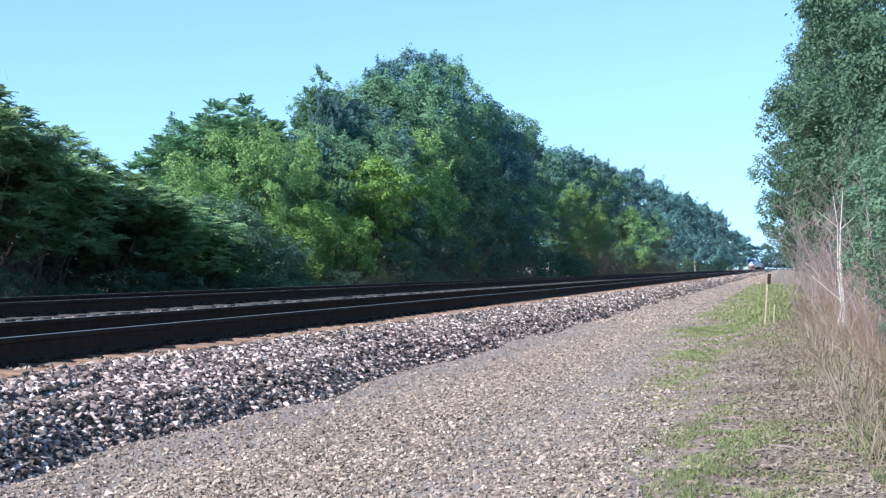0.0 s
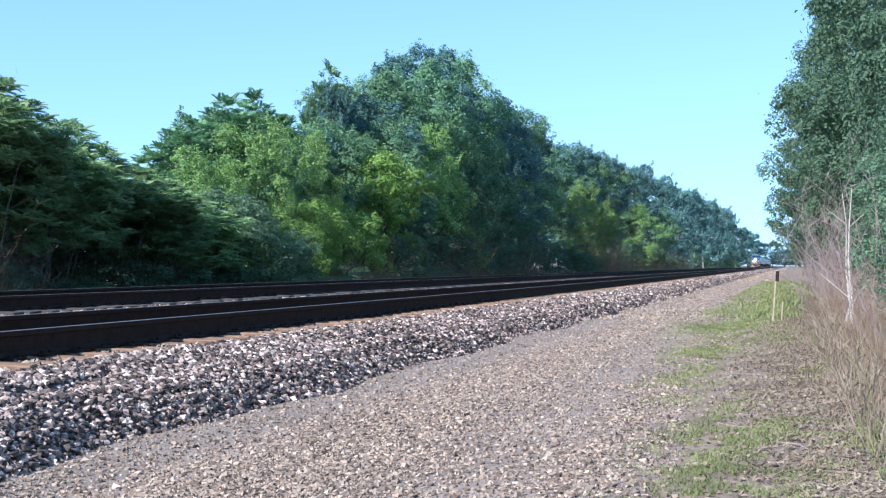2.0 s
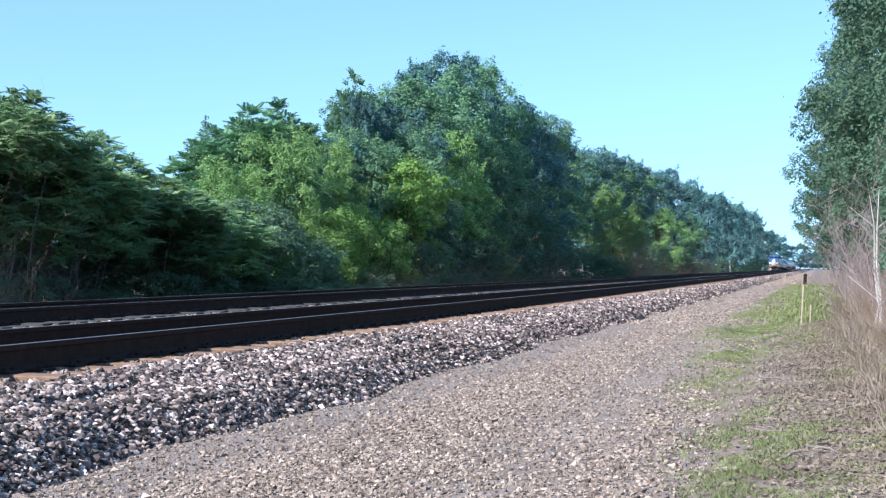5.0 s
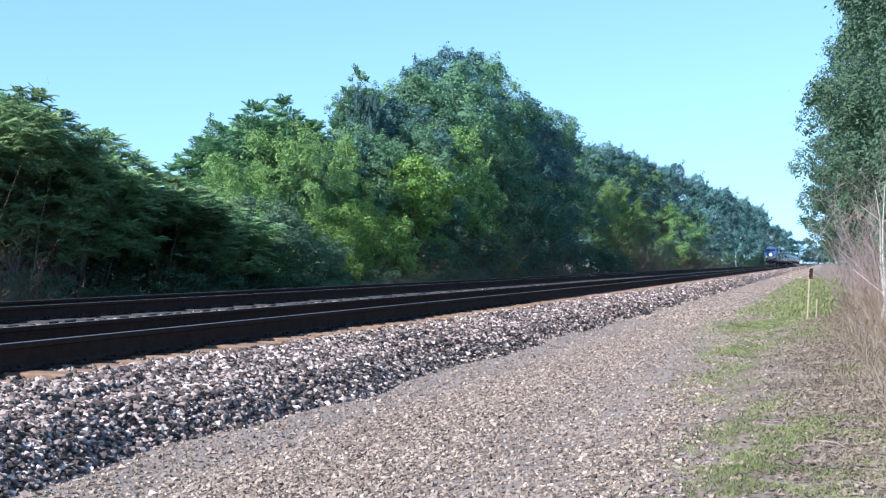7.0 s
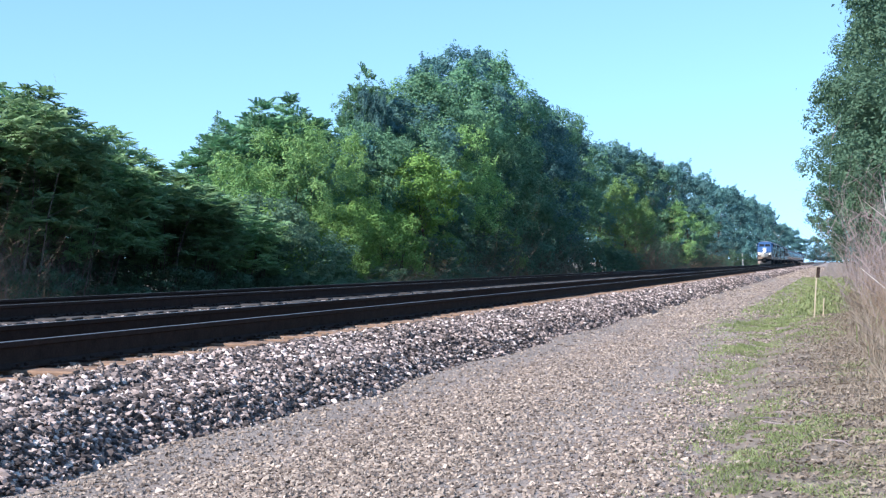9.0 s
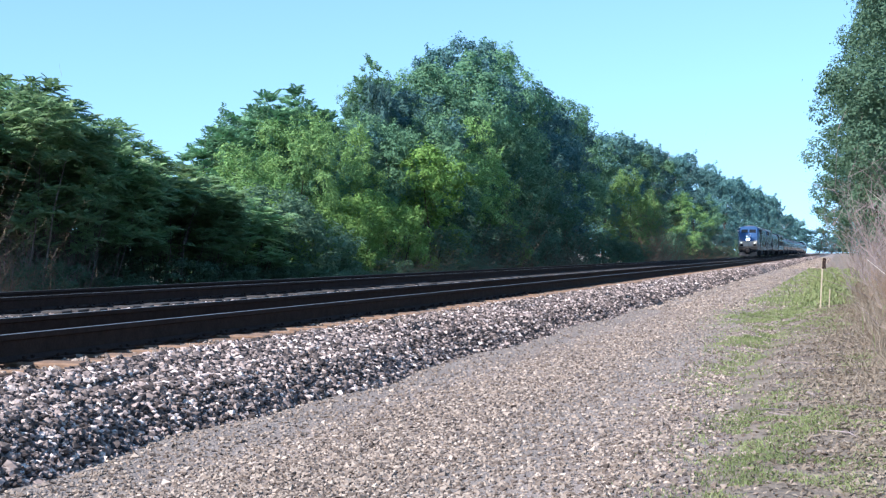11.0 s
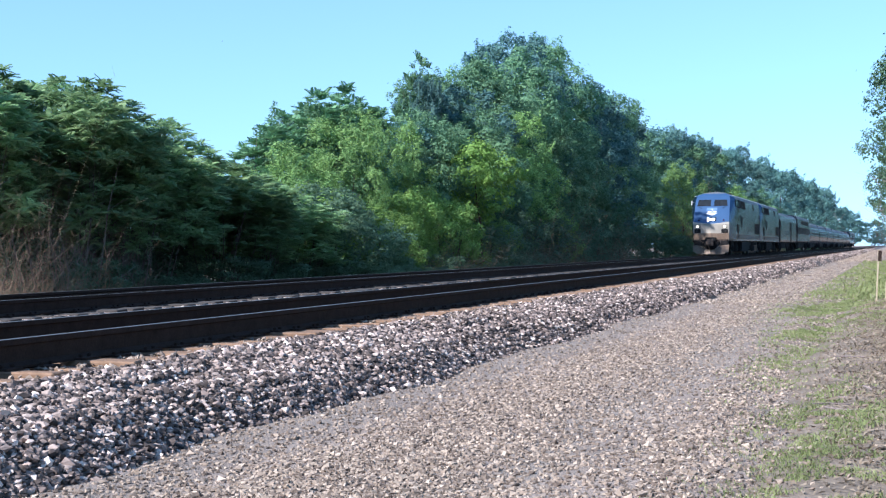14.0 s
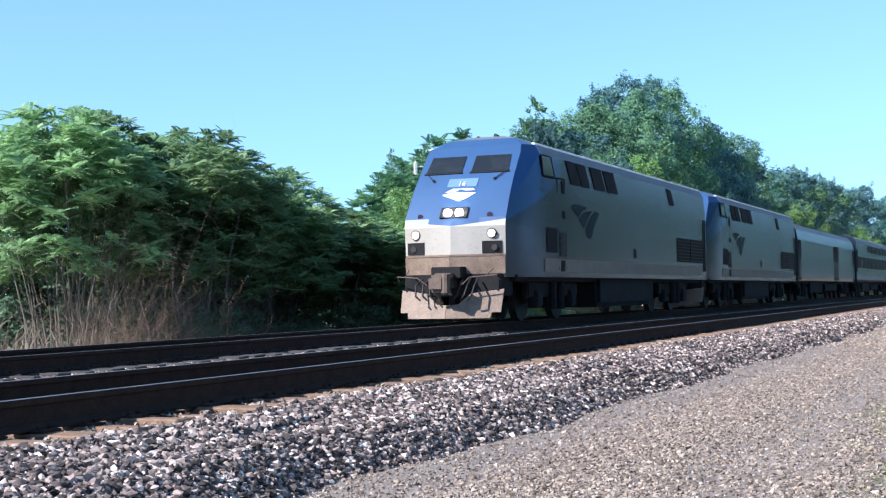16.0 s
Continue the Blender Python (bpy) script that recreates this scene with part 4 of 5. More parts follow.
# ---- cars ----
BAGGAGE = [(-1.5, 1.05), (-1.52, 1.2), (-1.52, 3.1), (-1.42, 3.6), (-1.15, 3.9), (-0.6, 4.05), (0, 4.1), (0.6, 4.05), (1.15, 3.9), (1.42, 3.6), (1.52, 3.1), (1.52, 1.2), (1.5, 1.05)]
VIEW = [(-1.5, 1.05), (-1.55, 1.2), (-1.55, 3.7), (-1.42, 3.95), (-1.1, 4.1), (0, 4.22), (1.1, 4.1), (1.42, 3.95), (1.55, 3.7), (1.55, 1.2), (1.5, 1.05)]
TUBE = [(-1.3, 0.95), (-1.48, 1.3), (-1.56, 1.9), (-1.55, 2.5), (-1.4, 3.1), (-1.15, 3.5), (-0.7, 3.78), (0, 3.87), (0.7, 3.78), (1.15, 3.5), (1.4, 3.1), (1.55, 2.5), (1.56, 1.9), (1.48, 1.3), (1.3, 0.95)]


def side_x(profile, z):
    right = [p for p in profile if p[0] > 0][::-1]
    return float(np.interp(z, [p[1] for p in right], [p[0] for p in right]))


def car(name, label, profile, length, windows, doors, flutes=(), group="cars of the train"):
    """A rail car: a hull with ends, windows and doors set into both sides, flutes, trucks and a diaphragm at each end."""
    t = tagged(new(name), label, "rail car", group)
    bm = bmesh.new()
    ends = [[bm.verts.new((x, y, z)) for x, z in profile] for y in (0.55, length - 0.55)]
    n = len(profile)
    for i in range(n):
        bm.faces.new((ends[0][i], ends[0][(i + 1) % n], ends[1][(i + 1) % n], ends[1][i]))
    bm.faces.new(ends[0])
    bm.faces.new(ends[1][::-1])
    bmesh.ops.recalc_face_normals(bm, faces=bm.faces)
    bm.normal_update()
    for f in bm.faces:
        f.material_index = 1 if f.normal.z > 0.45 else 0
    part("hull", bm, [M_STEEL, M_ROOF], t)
    for s in (-1, 1):
        def side(a, z, off=0.0, s=s):
            return Vector((s * (side_x(profile, z) + off), a, z))
        for a0, a1, z0, z1 in windows:
            bm = bmesh.new()
            quad(bm, side, a0, a1, z0, z1, 0.025, 0.004)
            part("window", bm, M_CARGLASS, t)
        for a0, a1, z0, z1 in doors:
            bm = bmesh.new()
            quad(bm, side, a0, a1, z0, z1, 0.04, 0.004)
            part("door", bm, M_UNDER, t, "dark recessed side door")
        if flutes:
            for z in np.arange(*flutes):
                bm = bmesh.new()
                quad(bm, side, 0.7, length - 0.7, z, z + 0.045, 0.03, 0.016)
                part("flute", bm, M_STEEL, t)
    for y0, y1 in ((0.1, 0.6), (length - 0.6, length - 0.1)):
        bm = bmesh.new()
        box(bm, -1.28, 1.28, y0, y1, 1.0, 3.6, 0.06)
        part("diaphragm", bm, M_UNDER, t, "black rubber gangway diaphragm")
    for y0 in (2.2, length - 5.2):
        wheelset(t, y0, length=3.0, axles=(0.35, 2.65), r=0.46)
    bm = bmesh.new()
    box(bm, -1.25, 1.25, 6.5, 11.5, 0.4, 1.05, 0.05)
    box(bm, -1.2, 1.2, 13, 18.5, 0.5, 1.05, 0.05)
    box(bm, -1.2, 1.2, 0.8, length - 0.8, 0.9, 1.06, 0.02)
    part("underfloor_box", bm, M_UNDER, t, "black equipment boxes under the floor")
    return t


TRAIN_X, RUN, NOSE_16 = -11.875, 34.45, 28.97
TRAIN = []
loco = locomotive("silver diesel locomotive with a blue nose and lit headlights")
TRAIN.append((loco, 0.0))
TRAIN.append((tagged(copy_thing(loco, pose(0, 0, 0)), "second silver diesel locomotive coupled behind the first"), 21.03))
TRAIN.append((car("baggage_car", "stainless baggage car with fluted sides and dark doors", BAGGAGE, 25.9, [], [(0.75, 1.5, 1.1, 3.08), (14.6, 16.8, 1.1, 3.08), (24.4, 25.2, 1.1, 3.08)],
                  (1.25, 2.2, 0.11)), 42.06))
sleeper = car("sleeping_car", "silver sleeping car with two rows of dark windows", VIEW, 25.9,
              [(1.6 + 2.9 * k, 4.0 + 2.9 * k, 2.0, 2.75) for k in range(8)] + [(8.0 + 2.9 * k, 10.4 + 2.9 * k, 3.15, 3.6) for k in range(5)], [(0.65, 1.4, 1.1, 3.2)])
TRAIN.append((sleeper, 67.96))
coach = car("passenger_coach", "rounded stainless coach with a dark window band", TUBE, 25.9, [(2.6 + 2.1 * k, 4.5 + 2.1 * k, 2.15, 2.72) for k in range(10)], [(0.75, 1.55, 1.1, 3.1), (24.3, 25.1, 1.1, 3.1)], (1.35, 2.0, 0.13))
for k in range(7):
    TRAIN.append((coach if k == 0 else copy_thing(coach, pose(0, 0, 0)), 93.86 + 25.9 * k))
for k in (7, 8):
    TRAIN.append((tagged(copy_thing(sleeper, pose(0, 0, 0)), "silver sleeping car near the end of the train"), 93.86 + 25.9 * k))


# ---- tracks: rails and ties ----
RAIL_OUT = [(-0.07, 0.0), (0.07, 0.0), (0.07, 0.016), (0.012, 0.045), (0.012, 0.158), (0.036, 0.172), (0.036, 0.208), (0.032, 0.213), (-0.032, 0.213),
            (-0.036, 0.208), (-0.036, 0.172), (-0.012, 0.158), (-0.012, 0.045), (-0.07, 0.016)]
rail_me = extruded(RAIL_OUT, [-60, 0, 100, 400, 1200], "rail", [M_RAIL, M_RAILTOP], [0] * 7 + [1] + [0] * 6)


def tie_mesh(rng, mat):
    bm = bmesh.new()
    box(bm, -1.3, 1.3, -0.115, 0.115, -0.17, 0.0)
    for v in bm.verts:
        v.co += Vector((rng.normal(0, 0.03), rng.normal(0, 0.008), rng.normal(0, 0.006)))
    bmesh.ops.bevel(bm, geom=bm.edges[:], offset=0.012, segments=1, affect="EDGES")
    me = bpy.data.meshes.new("tie")
    bm.to_mesh(me)
    bm.free()
    me.materials.append(mat)
    return me


def spike_plate():
    bm = bmesh.new()
    box(bm, -0.17, 0.17, -0.1, 0.1, 0.0, 0.02, 0.004)
    for x, y in ((-0.1, -0.06), (0.1, 0.06), (0.1, -0.06)):
        box(bm, x - 0.015, x + 0.015, y - 0.012, y + 0.012, 0.02, 0.045, 0.004)
    me = bpy.data.meshes.new("tie_plate")
    bm.to_mesh(me)
    bm.free()
    me.materials.append(M_RAIL)
    return me


def track(xa, xb, label, seed, wood):
    """Two rails on weathered wooden ties; the ties far off are one piece."""
    rng = np.random.default_rng(seed)
    t = tagged(new("railway_track"), label, "railway track", "the two tracks")
    mid = (xa + xb) / 2
    for x in (xa, xb):
        part("rail", rail_me, None, t, "rusty steel rail with a polished running surface", pose(x, 0, TIE_TOP + 0.0))
    meshes = [tie_mesh(rng, wood) for _ in range(6)]
    plates = spike_plate()
    far_v, far_f = [], []
    for k, y in enumerate(np.arange(2, 420, 0.52)):
        x, z, tilt = mid + rng.normal(0, 0.04), TIE_TOP - 0.006 + rng.normal(0, 0.006), rng.normal(0, 0.8)
        if y < 90:
            o = part("tie", meshes[k % 6], None, t, "", pose(x, y + rng.normal(0, 0.02), z, 0, 0, tilt))
            if y < 30:
                part("tie_plate", plates, None, o, "", pose(xa - x, 0, 0.002))
        else:
            b = len(far_v)
            far_v += [(x + i, y + j, z + h) for h in (-0.17, 0) for j in (-0.115, 0.115) for i in (-1.3, 1.3)]
            far_f += [(b + 4, b + 5, b + 7, b + 6), (b, b + 4, b + 6, b + 2), (b + 1, b + 3, b + 7, b + 5), (b, b + 1, b + 5, b + 4), (b + 2, b + 6, b + 7, b + 3)]
    tagged(part("far_tie", mesh_of("far_tie", far_v, far_f, [wood]), None, t), kind="stuff")


track(RAILS[0], RAILS[1], "near railway track on dusty orange-brown wooden ties", 21, M_TIE)
track(RAILS[2], RAILS[3], "far railway track on dark wooden ties in pale stone", 22, M_TIE_DARK)

# ---- loose stone ----
ICO = bmesh.new()
bmesh.ops.create_icosphere(ICO, subdivisions=1, radius=1.0)
ICO_V, ICO_F = np.array([v.co[:] for v in ICO.verts]), np.array([[v.index for v in f.verts] for f in ICO.faces])
ICO.free()
OCT_V = np.array([(1, 0, 0), (-1, 0, 0), (0, 1, 0), (0, -1, 0), (0, 0, 1), (0, 0, -1)], float)
OCT_F = np.array([(0, 2, 4), (2, 1, 4), (1, 3, 4), (3, 0, 4), (2, 0, 5), (1, 2, 5), (3, 1, 5), (0, 3, 5)])


def stones(name, label, category, rng, x, y, z, size, mat, fine=False):
    """Broken angular stones at the given places."""
    bv, bf = (OCT_V, OCT_F) if fine else (ICO_V, ICO_F)
    n, k = len(x), len(bv)
    s = size[:, None, None] * rng.uniform(0.55, 1.3, (n, 1, 3))
    v = bv[None] * s * rng.uniform(0.55, 1.4, (n, k, 1))
    q = rng.normal(size=(n, 4))
    q /= np.linalg.norm(q, axis=1)[:, None]
    w, a, b, c = q.T
    R = np.stack([1 - 2 * (b * b + c * c), 2 * (a * b - w * c), 2 * (a * c + w * b), 2 * (a * b + w * c), 1 - 2 * (a * a + c * c), 2 * (b * c - w * a),
                  2 * (a * c - w * b), 2 * (b * c + w * a), 1 - 2 * (a * a + b * b)], 1).reshape(n, 3, 3)
    v = np.einsum("nij,nkj->nki", R, v)
    v[:, :, 2] *= 0.75
    v += np.stack([x, y, z], 1)[:, None, :]
    f = bf[None] + (np.arange(n) * k)[:, None, None]
    return tagged(new(name, mesh_of(name, v.reshape(-1, 3), f.reshape(-1, 3), [mat])), label, category, kind="stuff")


def spread(rng, n, x0, x1, y0, y1, power=0.0):
    """Places over a strip, denser near its start when power is above 0."""
    u = rng.random(n)
    y = y0 + (y1 - y0) * u if not power else (y0 ** (1 - power) + u * (y1 ** (1 - power) - y0 ** (1 - power))) ** (1 / (1 - power))
    return rng.uniform(x0, x1, n), y


rg = np.random.default_rng(31)
x, y = spread(rg, 21000, -5.62, -4.4, 5.5, 16)
stones("ballast_stones", "loose broken grey and white ballast stones on the shoulder", "ballast", rg, x, y, bed_height(x, y) + rg.uniform(-0.005, 0.025, len(x)), rg.uniform(0.016, 0.040, len(x)), M_STONE)
x, y = spread(rg, 17000, -5.62, -4.4, 16, 32)
stones("ballast_stones", "loose grey ballast stones further along the shoulder", "ballast", rg, x, y, bed_height(x, y) + rg.uniform(-0.005, 0.025, len(x)), rg.uniform(0.020, 0.044, len(x)), M_STONE, True)
x, y = spread(rg, 14000, -5.62, -4.5, 32, 110, 1.4)
stones("ballast_stones", "loose ballast stones along the distant shoulder", "ballast", rg, x, y, bed_height(x, y) + 0.01, rg.uniform(0.026, 0.06, len(x)), M_STONE, True)
x, y = spread(rg, 18000, -10.2, -8.35, 8, 110, 1.2)
stones("ballast_stones", "pale ballast stones between the two tracks", "ballast", rg, x, y, bed_height(x, y) + 0.012, rg.uniform(0.02, 0.045, len(x)) * (1 + np.clip(y - 20, 0, 60) / 120), M_STONE, True)
x, y = spread(rg, 42000, -10.98, -10.4, 8, 110, 1.1)
crib = (np.abs(((y - 2) / 0.52) % 1 - 0.5) < 0.235) | (x > -10.53)
x, y = x[crib], y[crib]
stones("ballast_stones", "pale ballast stones filling the gaps between the far ties", "ballast", rg, x, y, np.where(x > -10.53, 0.44, 0.457) + rg.uniform(-0.008, 0.012, len(x)), rg.uniform(0.016, 0.030, len(x)), M_STONE, True)
x, y = spread(rg, 6000, -6.05, -5.4, 5.5, 70)
stones("ballast_stones", "dusty ballast stones round the tie ends", "ballast", rg, x, y, bed_height(x, y) + 0.02, rg.uniform(0.016, 0.032, len(x)), M_STONE_RUST, True)
x, y = spread(rg, 80000, -4.75, -0.6, 6.5, 36, 1.5)
keep = rg.random(len(x)) < 0.20 + 0.80 * np.exp(-((x + 3.0) / 0.75) ** 2) + 0.35 * np.exp(-((x + 1.3) / 0.35) ** 2)
x, y = x[keep], y[keep]
stones("road_chips", "fine crushed stone chips on the access road", "gravel", rg, x, y, road_height(x, y) + 0.004, rg.uniform(0.007, 0.023, len(x)) * (1 + 0.5 * (rg.random(len(x)) < 0.1)), M_CHIP, True)
x, y = spread(rg, 9000, -4.7, -1.3, 34, 120, 1.5)
stones("road_chips", "coarser stone chips on the distant part of the road", "gravel", rg, x, y, road_height(x, y) + 0.004, rg.uniform(0.015, 0.045, len(x)), M_CHIP, True)
x, y = spread(rg, 9000, -5.6, -4.5, 110, 420, 1.6)
stones("ballast_stones", "coarse ballast stones far along the line", "ballast", rg, x, y, bed_height(x, y) + 0.02, rg.uniform(0.05, 0.10, len(x)), M_STONE, True)
x, y = spread(rg, 8000, -4.6, -1.2, 120, 420, 1.6)
stones("road_chips", "coarse stone far along the road", "gravel", rg, x, y, road_height(x, y), rg.uniform(0.04, 0.09, len(x)), M_CHIP, True)
x, y = spread(rg, 3000, -1.7, 0.3, 7, 42)
stones("verge_stones", "small stone chips spilled from the road onto the verge", "gravel", rg, x, y, np.maximum(ground_height(x, y), np.where(x < -0.25, road_height(x, y), -9)) + 0.003, rg.uniform(0.008, 0.022, len(x)), M_CHIP, True)
x, y = spread(rg, 1500, -0.9, 0.9, 8, 34)
stones("verge_stones", "scattered pale stones on the verge", "gravel", rg, x, y, ground_height(x, y) + 0.01, rg.uniform(0.010, 0.028, len(x)), M_STONE_RUST, True)


# ---- verge: grass, straw, litter of twigs ----
def blades(name, label, rng, x, y, z, h, w, mat, category="grass", lean=0.35):
    n = len(x)
    a = rng.uniform(0, 6.28, n)
    p = np.stack([x, y, z], 1)
    side = np.stack([np.cos(a), np.sin(a), np.zeros(n)], 1) * (w * rng.uniform(0.6, 1.3, n))[:, None]
    h = h * rng.uniform(0.5, 1.3, n)
    bend = rng.normal(0, lean, (n, 2))
    mid = p + np.stack([bend[:, 0] * h * 0.3, bend[:, 1] * h * 0.3, h * 0.6], 1)
    tip = p + np.stack([bend[:, 0] * h, bend[:, 1] * h, h], 1)
    v = np.stack([p - side, p + side, mid + side * 0.7, tip, mid - side * 0.7], 1).reshape(-1, 3)
    i = np.arange(n)[:, None] * 5
    f = np.concatenate([i + [0, 1, 2, 4], i + [4, 2, 3, 3]], 1).reshape(-1, 4)
    tri = np.concatenate([f[0::2][:, [0, 1, 2]], f[0::2][:, [0, 2, 3]], f[1::2][:, :3]])
    return tagged(new(name, mesh_of(name, v, tri, [mat])), label, category, kind="stuff")


rv = np.random.default_rng(41)
P = [(-0.5, 9.5, 0.3, 1.5, 2600), (-0.75, 12.5, 0.25, 2.0, 2600), (-0.5, 11.0, 0.3, 1.0, 1500), (-1.35, 17.5, 0.22, 2.4, 2200), (-1.5, 22.5, 0.25, 1.2, 1500), (-1.2, 24, 0.25, 1.5, 1500),
     (-1.4, 32, 0.55, 3.2, 6500), (-0.7, 35, 0.5, 3.5, 4500), (-1.5, 44, 0.4, 4, 3000), (0.25, 10.6, 0.25, 0.7, 900), (0.55, 9.6, 0.25, 0.8, 700), (-0.1, 11.9, 0.3, 0.5, 1200), (0.2, 18.2, 0.2, 0.9, 700), (-0.3, 8.6, 0.3, 0.6, 1200),
     (0.5, 12.0, 0.2, 0.6, 500), (-0.2, 28, 0.35, 2.5, 1800), (-0.5, 7.2, 0.35, 0.9, 2200), (0.3, 7.6, 0.4, 0.9, 900)]
x = np.concatenate([rv.normal(a, c, int(n * 2.0)) for a, b, c, d, n in P])
y = np.concatenate([rv.normal(b, d, int(n * 2.0)) for a, b, c, d, n in P])
m_ok = (y > 5.2)
m_ok &= wave(x, y, 0.28) + 0.6 * wave(x, y, 0.9) > 0.0
x, y = x[m_ok], y[m_ok]
x = x + np.where(y < 20, 0.12, 0.05)
zz = np.maximum(ground_height(x, y), np.where(x < -0.25, road_height(x, y), -9))
blades("grass", "short fresh green grass on the road verge", rv, x, y, zz, 0.014 + 0.018 * rv.random(len(x)) + 0.0004 * y, 0.0018 + 0.00020 * y, M_GRASS, lean=0.8)
x, y = rv.uniform(-0.9, 1.3, 7000), rv.uniform(37, 110, 7000)
blades("grass", "rough grass along the far verge", rv, x, y, ground_height(x, y), np.full(len(x), 0.12), 0.02 + 0.0002 * y, M_GRASS, lean=0.4)
x, y = rv.uniform(-2.3, 0.2, 9000), rv.uniform(38, 130, 9000)
blades("grass", "thin grass creeping over the edge of the road", rv, x, y, np.maximum(ground_height(x, y), np.where(x < -0.25, road_height(x, y), -9)), np.full(len(x), 0.07), 0.012 + 0.0002 * y, M_GRASS, lean=0.5)
x, y = rv.normal(0.75, 0.5, 6000), rv.uniform(9.5, 48, 6000)
blades("dry_grass", "dry straw-coloured grass at the foot of the brush", rv, x, y, ground_height(x, y), np.where(x > 0.5, 0.35, 0.08) * np.where(y < 14, 0.8, 1.1), 0.0035 + 0.0002 * y, M_STRAW, "dry grass", 0.8)
x, y = rv.normal(1.2, 0.28, 700), rv.uniform(12, 40, 700)
blades("dry_stalks", "tall dry weed stalks in front of the bushes", rv, x, y, ground_height(x, y), np.full(len(x), 0.65), 0.003 + 0.00015 * y, M_STRAW, "dry weeds", 0.2)
x, y = rv.uniform(0.55, 1.6, 1400), rv.uniform(8.8, 12.5, 1400)
blades("weeds", "fresh green weeds at the corner of the verge", rv, x, y, ground_height(x, y), np.full(len(x), 0.09), 0.006, M_GRASS, "weeds", 0.6)

x, y = rv.uniform(-23, -18.6, 600), rv.uniform(19, 25.5, 600)
blades("dry_grass", "tall tan grass in the sun beyond the far track", rv, x, y, ground_height(x, y), np.full(len(x), 1.15), 0.016, M_STRAW, "dry grass", 0.4)
x, y = rv.normal(-17.3, 0.25, 1600), rv.uniform(20, 70, 1600)
blades("dry_stalks", "sparse dry stalks at the foot of the dark shrubs", rv, x, y, ground_height(x, y), np.full(len(x), 0.62), 0.006 + 0.0002 * y, M_STRAW, "dry weeds", 0.3)
x, y = rv.normal(1.55, 0.35, 2600), rv.uniform(12, 45, 2600)
blades("weeds", "green weeds growing up through the dry brush", rv, x, y, ground_height(x, y), np.full(len(x), 0.34), 0.005 + 0.0002 * y, M_GRASS, "weeds", 0.5)
for k in range(130):
    a, px, py = rv.uniform(0, 6.28), rv.uniform(-0.5, 1.2), rv.uniform(9.5, 26)
    L, r = rv.uniform(0.1, 0.42), rv.uniform(0.003, 0.008)
    bm = bmesh.new()
    p = Vector((0, 0, 0))
    for j in range(3):
        q = p + Vector((math.cos(a), math.sin(a), 0)) * L / 3 + Vector((rv.normal(0, 0.03), rv.normal(0, 0.03), rv.normal(0.0, 0.012)))
        rod(bm, p, q, r, r * 0.8, 5)
        p = q
    me = bpy.data.meshes.new("stick")
    bm.to_mesh(me)
    bm.free()
    me.materials.append(M_TWIG)
    st = tagged(new("fallen_stick", me), "bleached fallen stick lying on the verge", "stick", "sticks on the verge")
    st.location = (px, py, float(ground_height(np.array(px), np.array(py))) + r)

x, y = rv.normal(0.45, 0.55, 30000), rv.uniform(7, 38, 30000)
v, f = leaves(rv, np.stack([x, y, ground_height(x, y) + 0.012], 1), np.tile([0.0, 0.0, 1.0], (len(x), 1)), 0.05, 0.022)
tagged(new("leaf_litter", mesh_of("leaf_litter", v, f, [M_STRAW])), "dry brown leaf litter and bark scraps on the verge", "leaf litter", kind="stuff")

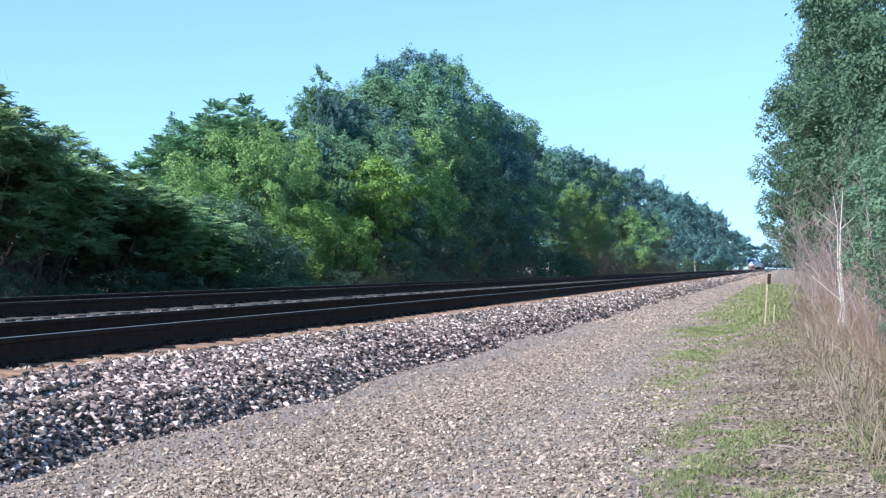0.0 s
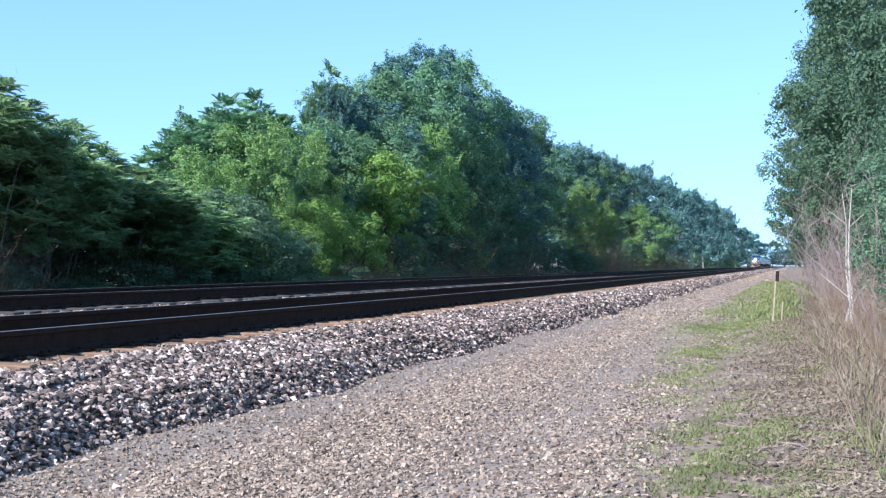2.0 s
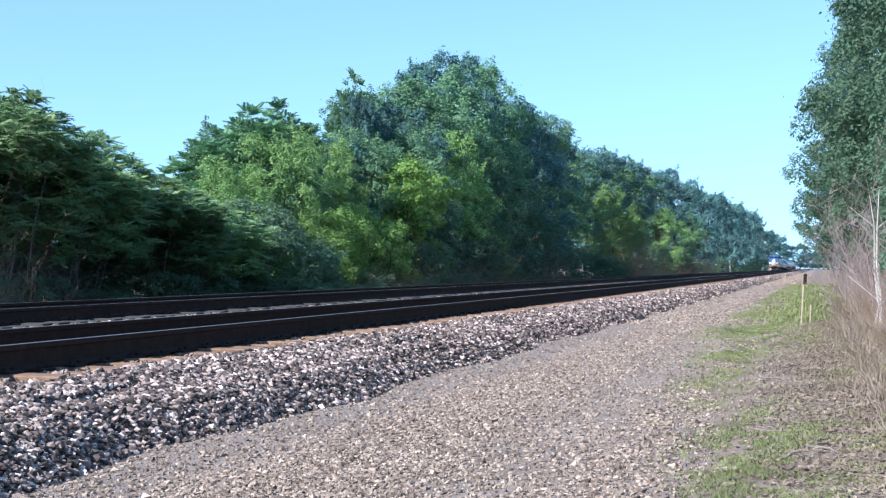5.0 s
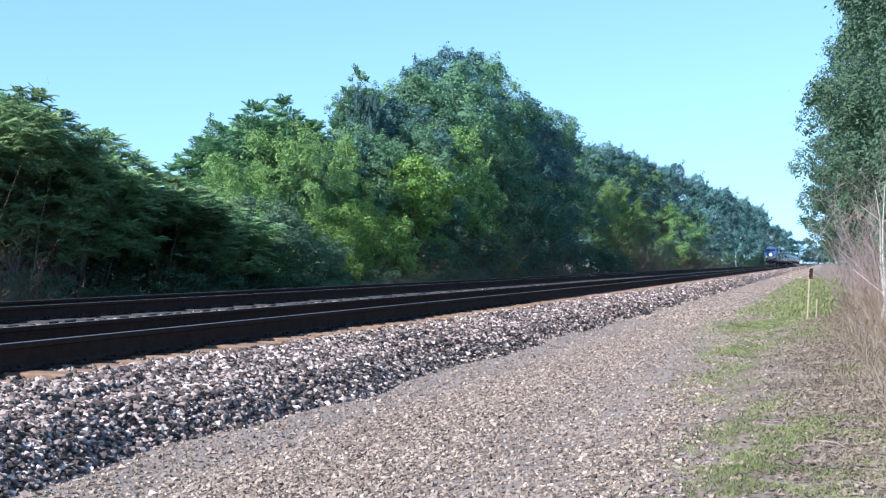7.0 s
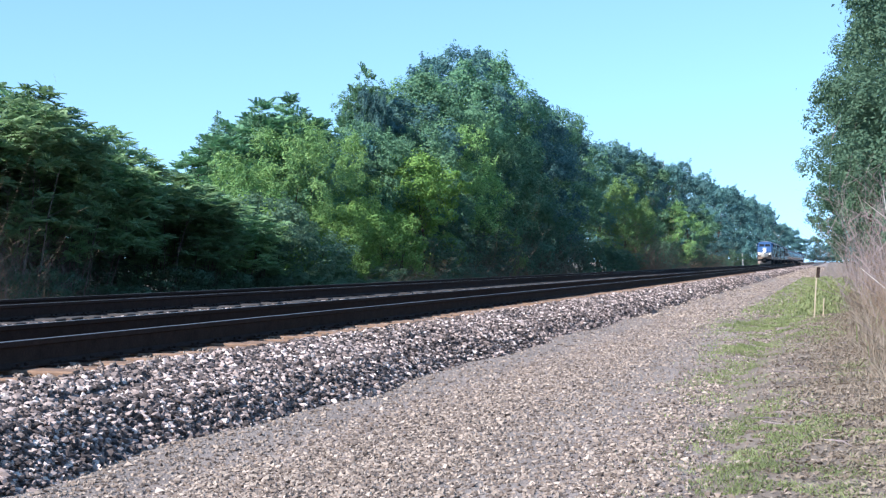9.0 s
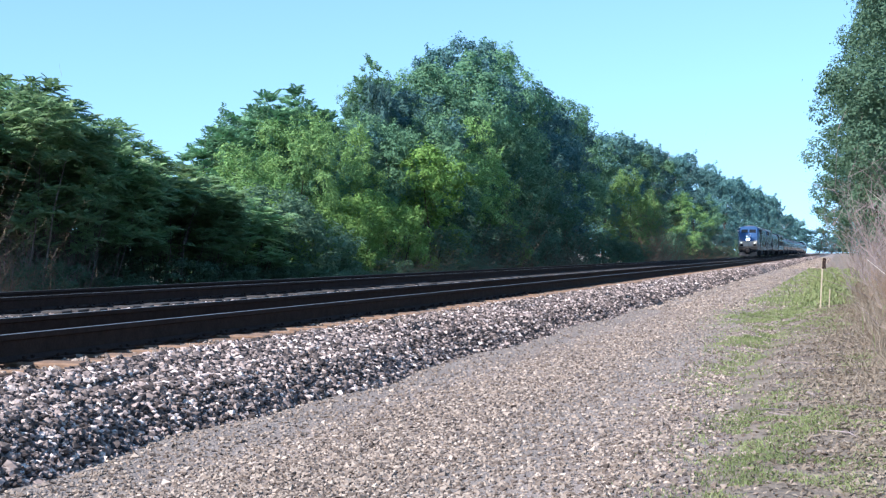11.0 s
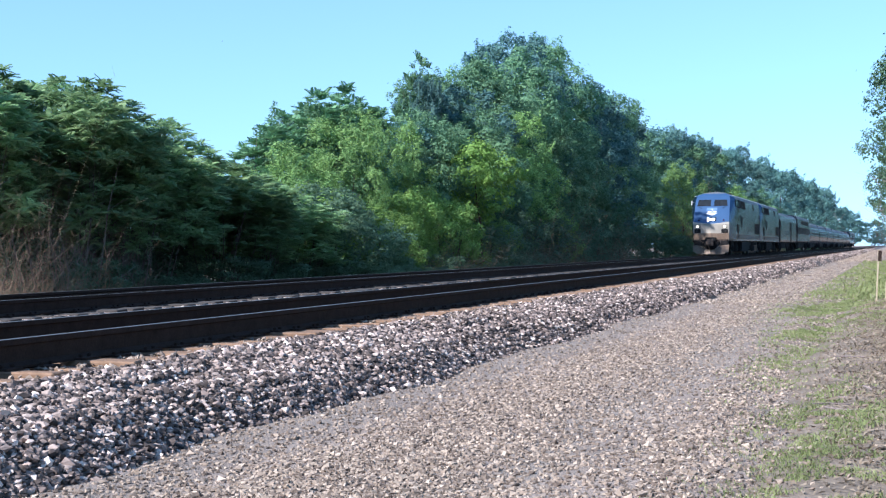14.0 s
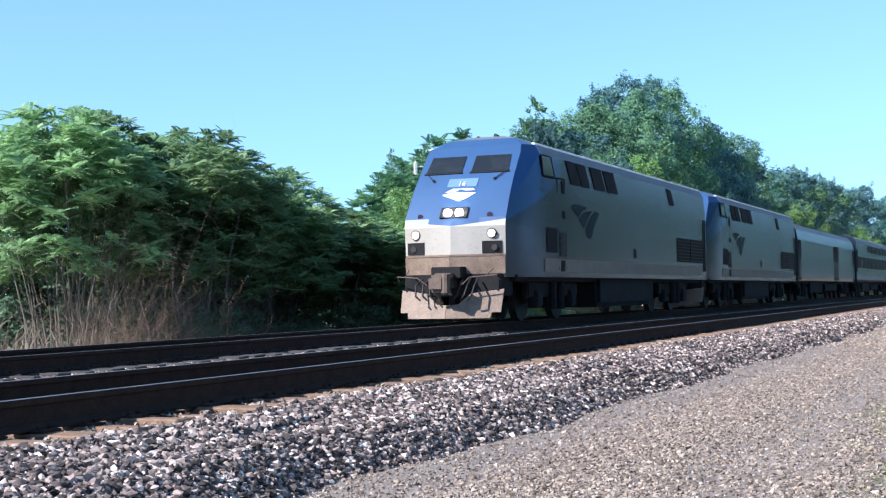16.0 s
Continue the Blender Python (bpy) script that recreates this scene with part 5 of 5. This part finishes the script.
# ---- marker posts ----
for px, py, h, label in ((-0.38, 35.0, 1.28, "thin pale wooden marker post with a dark top"), (-0.18, 35.2, 0.5, "short pale stake beside the marker post")):
    post = tagged(new("marker_post"), label, "post")
    post.matrix_basis = pose(px, py, float(ground_height(np.array(px), np.array(py))) - 0.04, 0, 3, 0)
    bm = bmesh.new()
    box(bm, -0.018 if h > 1 else -0.016, 0.018 if h > 1 else 0.016, -0.012, 0.012, 0, h, 0.003)
    part("stake", bm, M_STAKE, post)
    if h > 1:
        bm = bmesh.new()
        box(bm, -0.01, 0.075, -0.035, -0.022, h - 0.27, h - 0.02, 0.004)
        part("sign_plate", bm, M_RAIL, post, "small dark reflector plate")


# ---- small bird that rises from the shrubs ----
M_BIRD = grained("dark_feathers", [(0.3, (0.03, 0.027, 0.024)), (0.7, (0.09, 0.08, 0.07))], 8, 60, 0.8)
bird = tagged(new("small_bird"), "small dark bird flying up out of the shrubs", "bird")
bm = bmesh.new()
bmesh.ops.create_uvsphere(bm, u_segments=10, v_segments=7, radius=1.0, matrix=Matrix.Diagonal((0.018, 0.05, 0.018, 1)))
rod(bm, (0, 0.045, 0.006), (0, 0.062, 0.010), 0.013, 0.011, 8)
rod(bm, (0, 0.072, 0.010), (0, 0.084, 0.008), 0.004, 0.0005, 6)
part("body", bm, M_BIRD, bird)
bm = bmesh.new()
plate(bm, [Vector((-0.006, -0.045, 0)), Vector((0.006, -0.045, 0)), Vector((0.016, -0.09, 0)), Vector((-0.016, -0.09, 0))], 0.004)
part("tail", bm, M_BIRD, bird)
for side_of in (-1, 1):
    bm = bmesh.new()
    pts = [Vector((side_of * u, w, h)) for u, w, h in ((0.01, 0.03, 0.01), (0.055, 0.035, 0.035), (0.1, -0.005, 0.05), (0.05, -0.02, 0.032), (0.01, -0.02, 0.01))]
    plate(bm, pts if side_of > 0 else pts[::-1], 0.004)
    part("wing", bm, M_BIRD, bird)
BIRD_WAY = [(0.0, 45, 2.3), (11.5, 45, 2.3), (12.1, 48, 5.36), (12.5, 53, 6.62), (12.7, 56, 7.2), (13.2, 75, 10.8), (16.0, 260, 42.0)]


def motions():
    walk(bird, [(t, pose(-d * math.sin(radians(26.3)), d * math.cos(radians(26.3)), z, 18, 0, 26.3)) for t, d, z in BIRD_WAY])
    for thing, back in TRAIN:
        walk(thing, [(t, pose(TRAIN_X, NOSE_16 + back + RUN * (16 - t), RAIL_TOP)) for t in (0, 4, 8, 12, 16)])


motions()
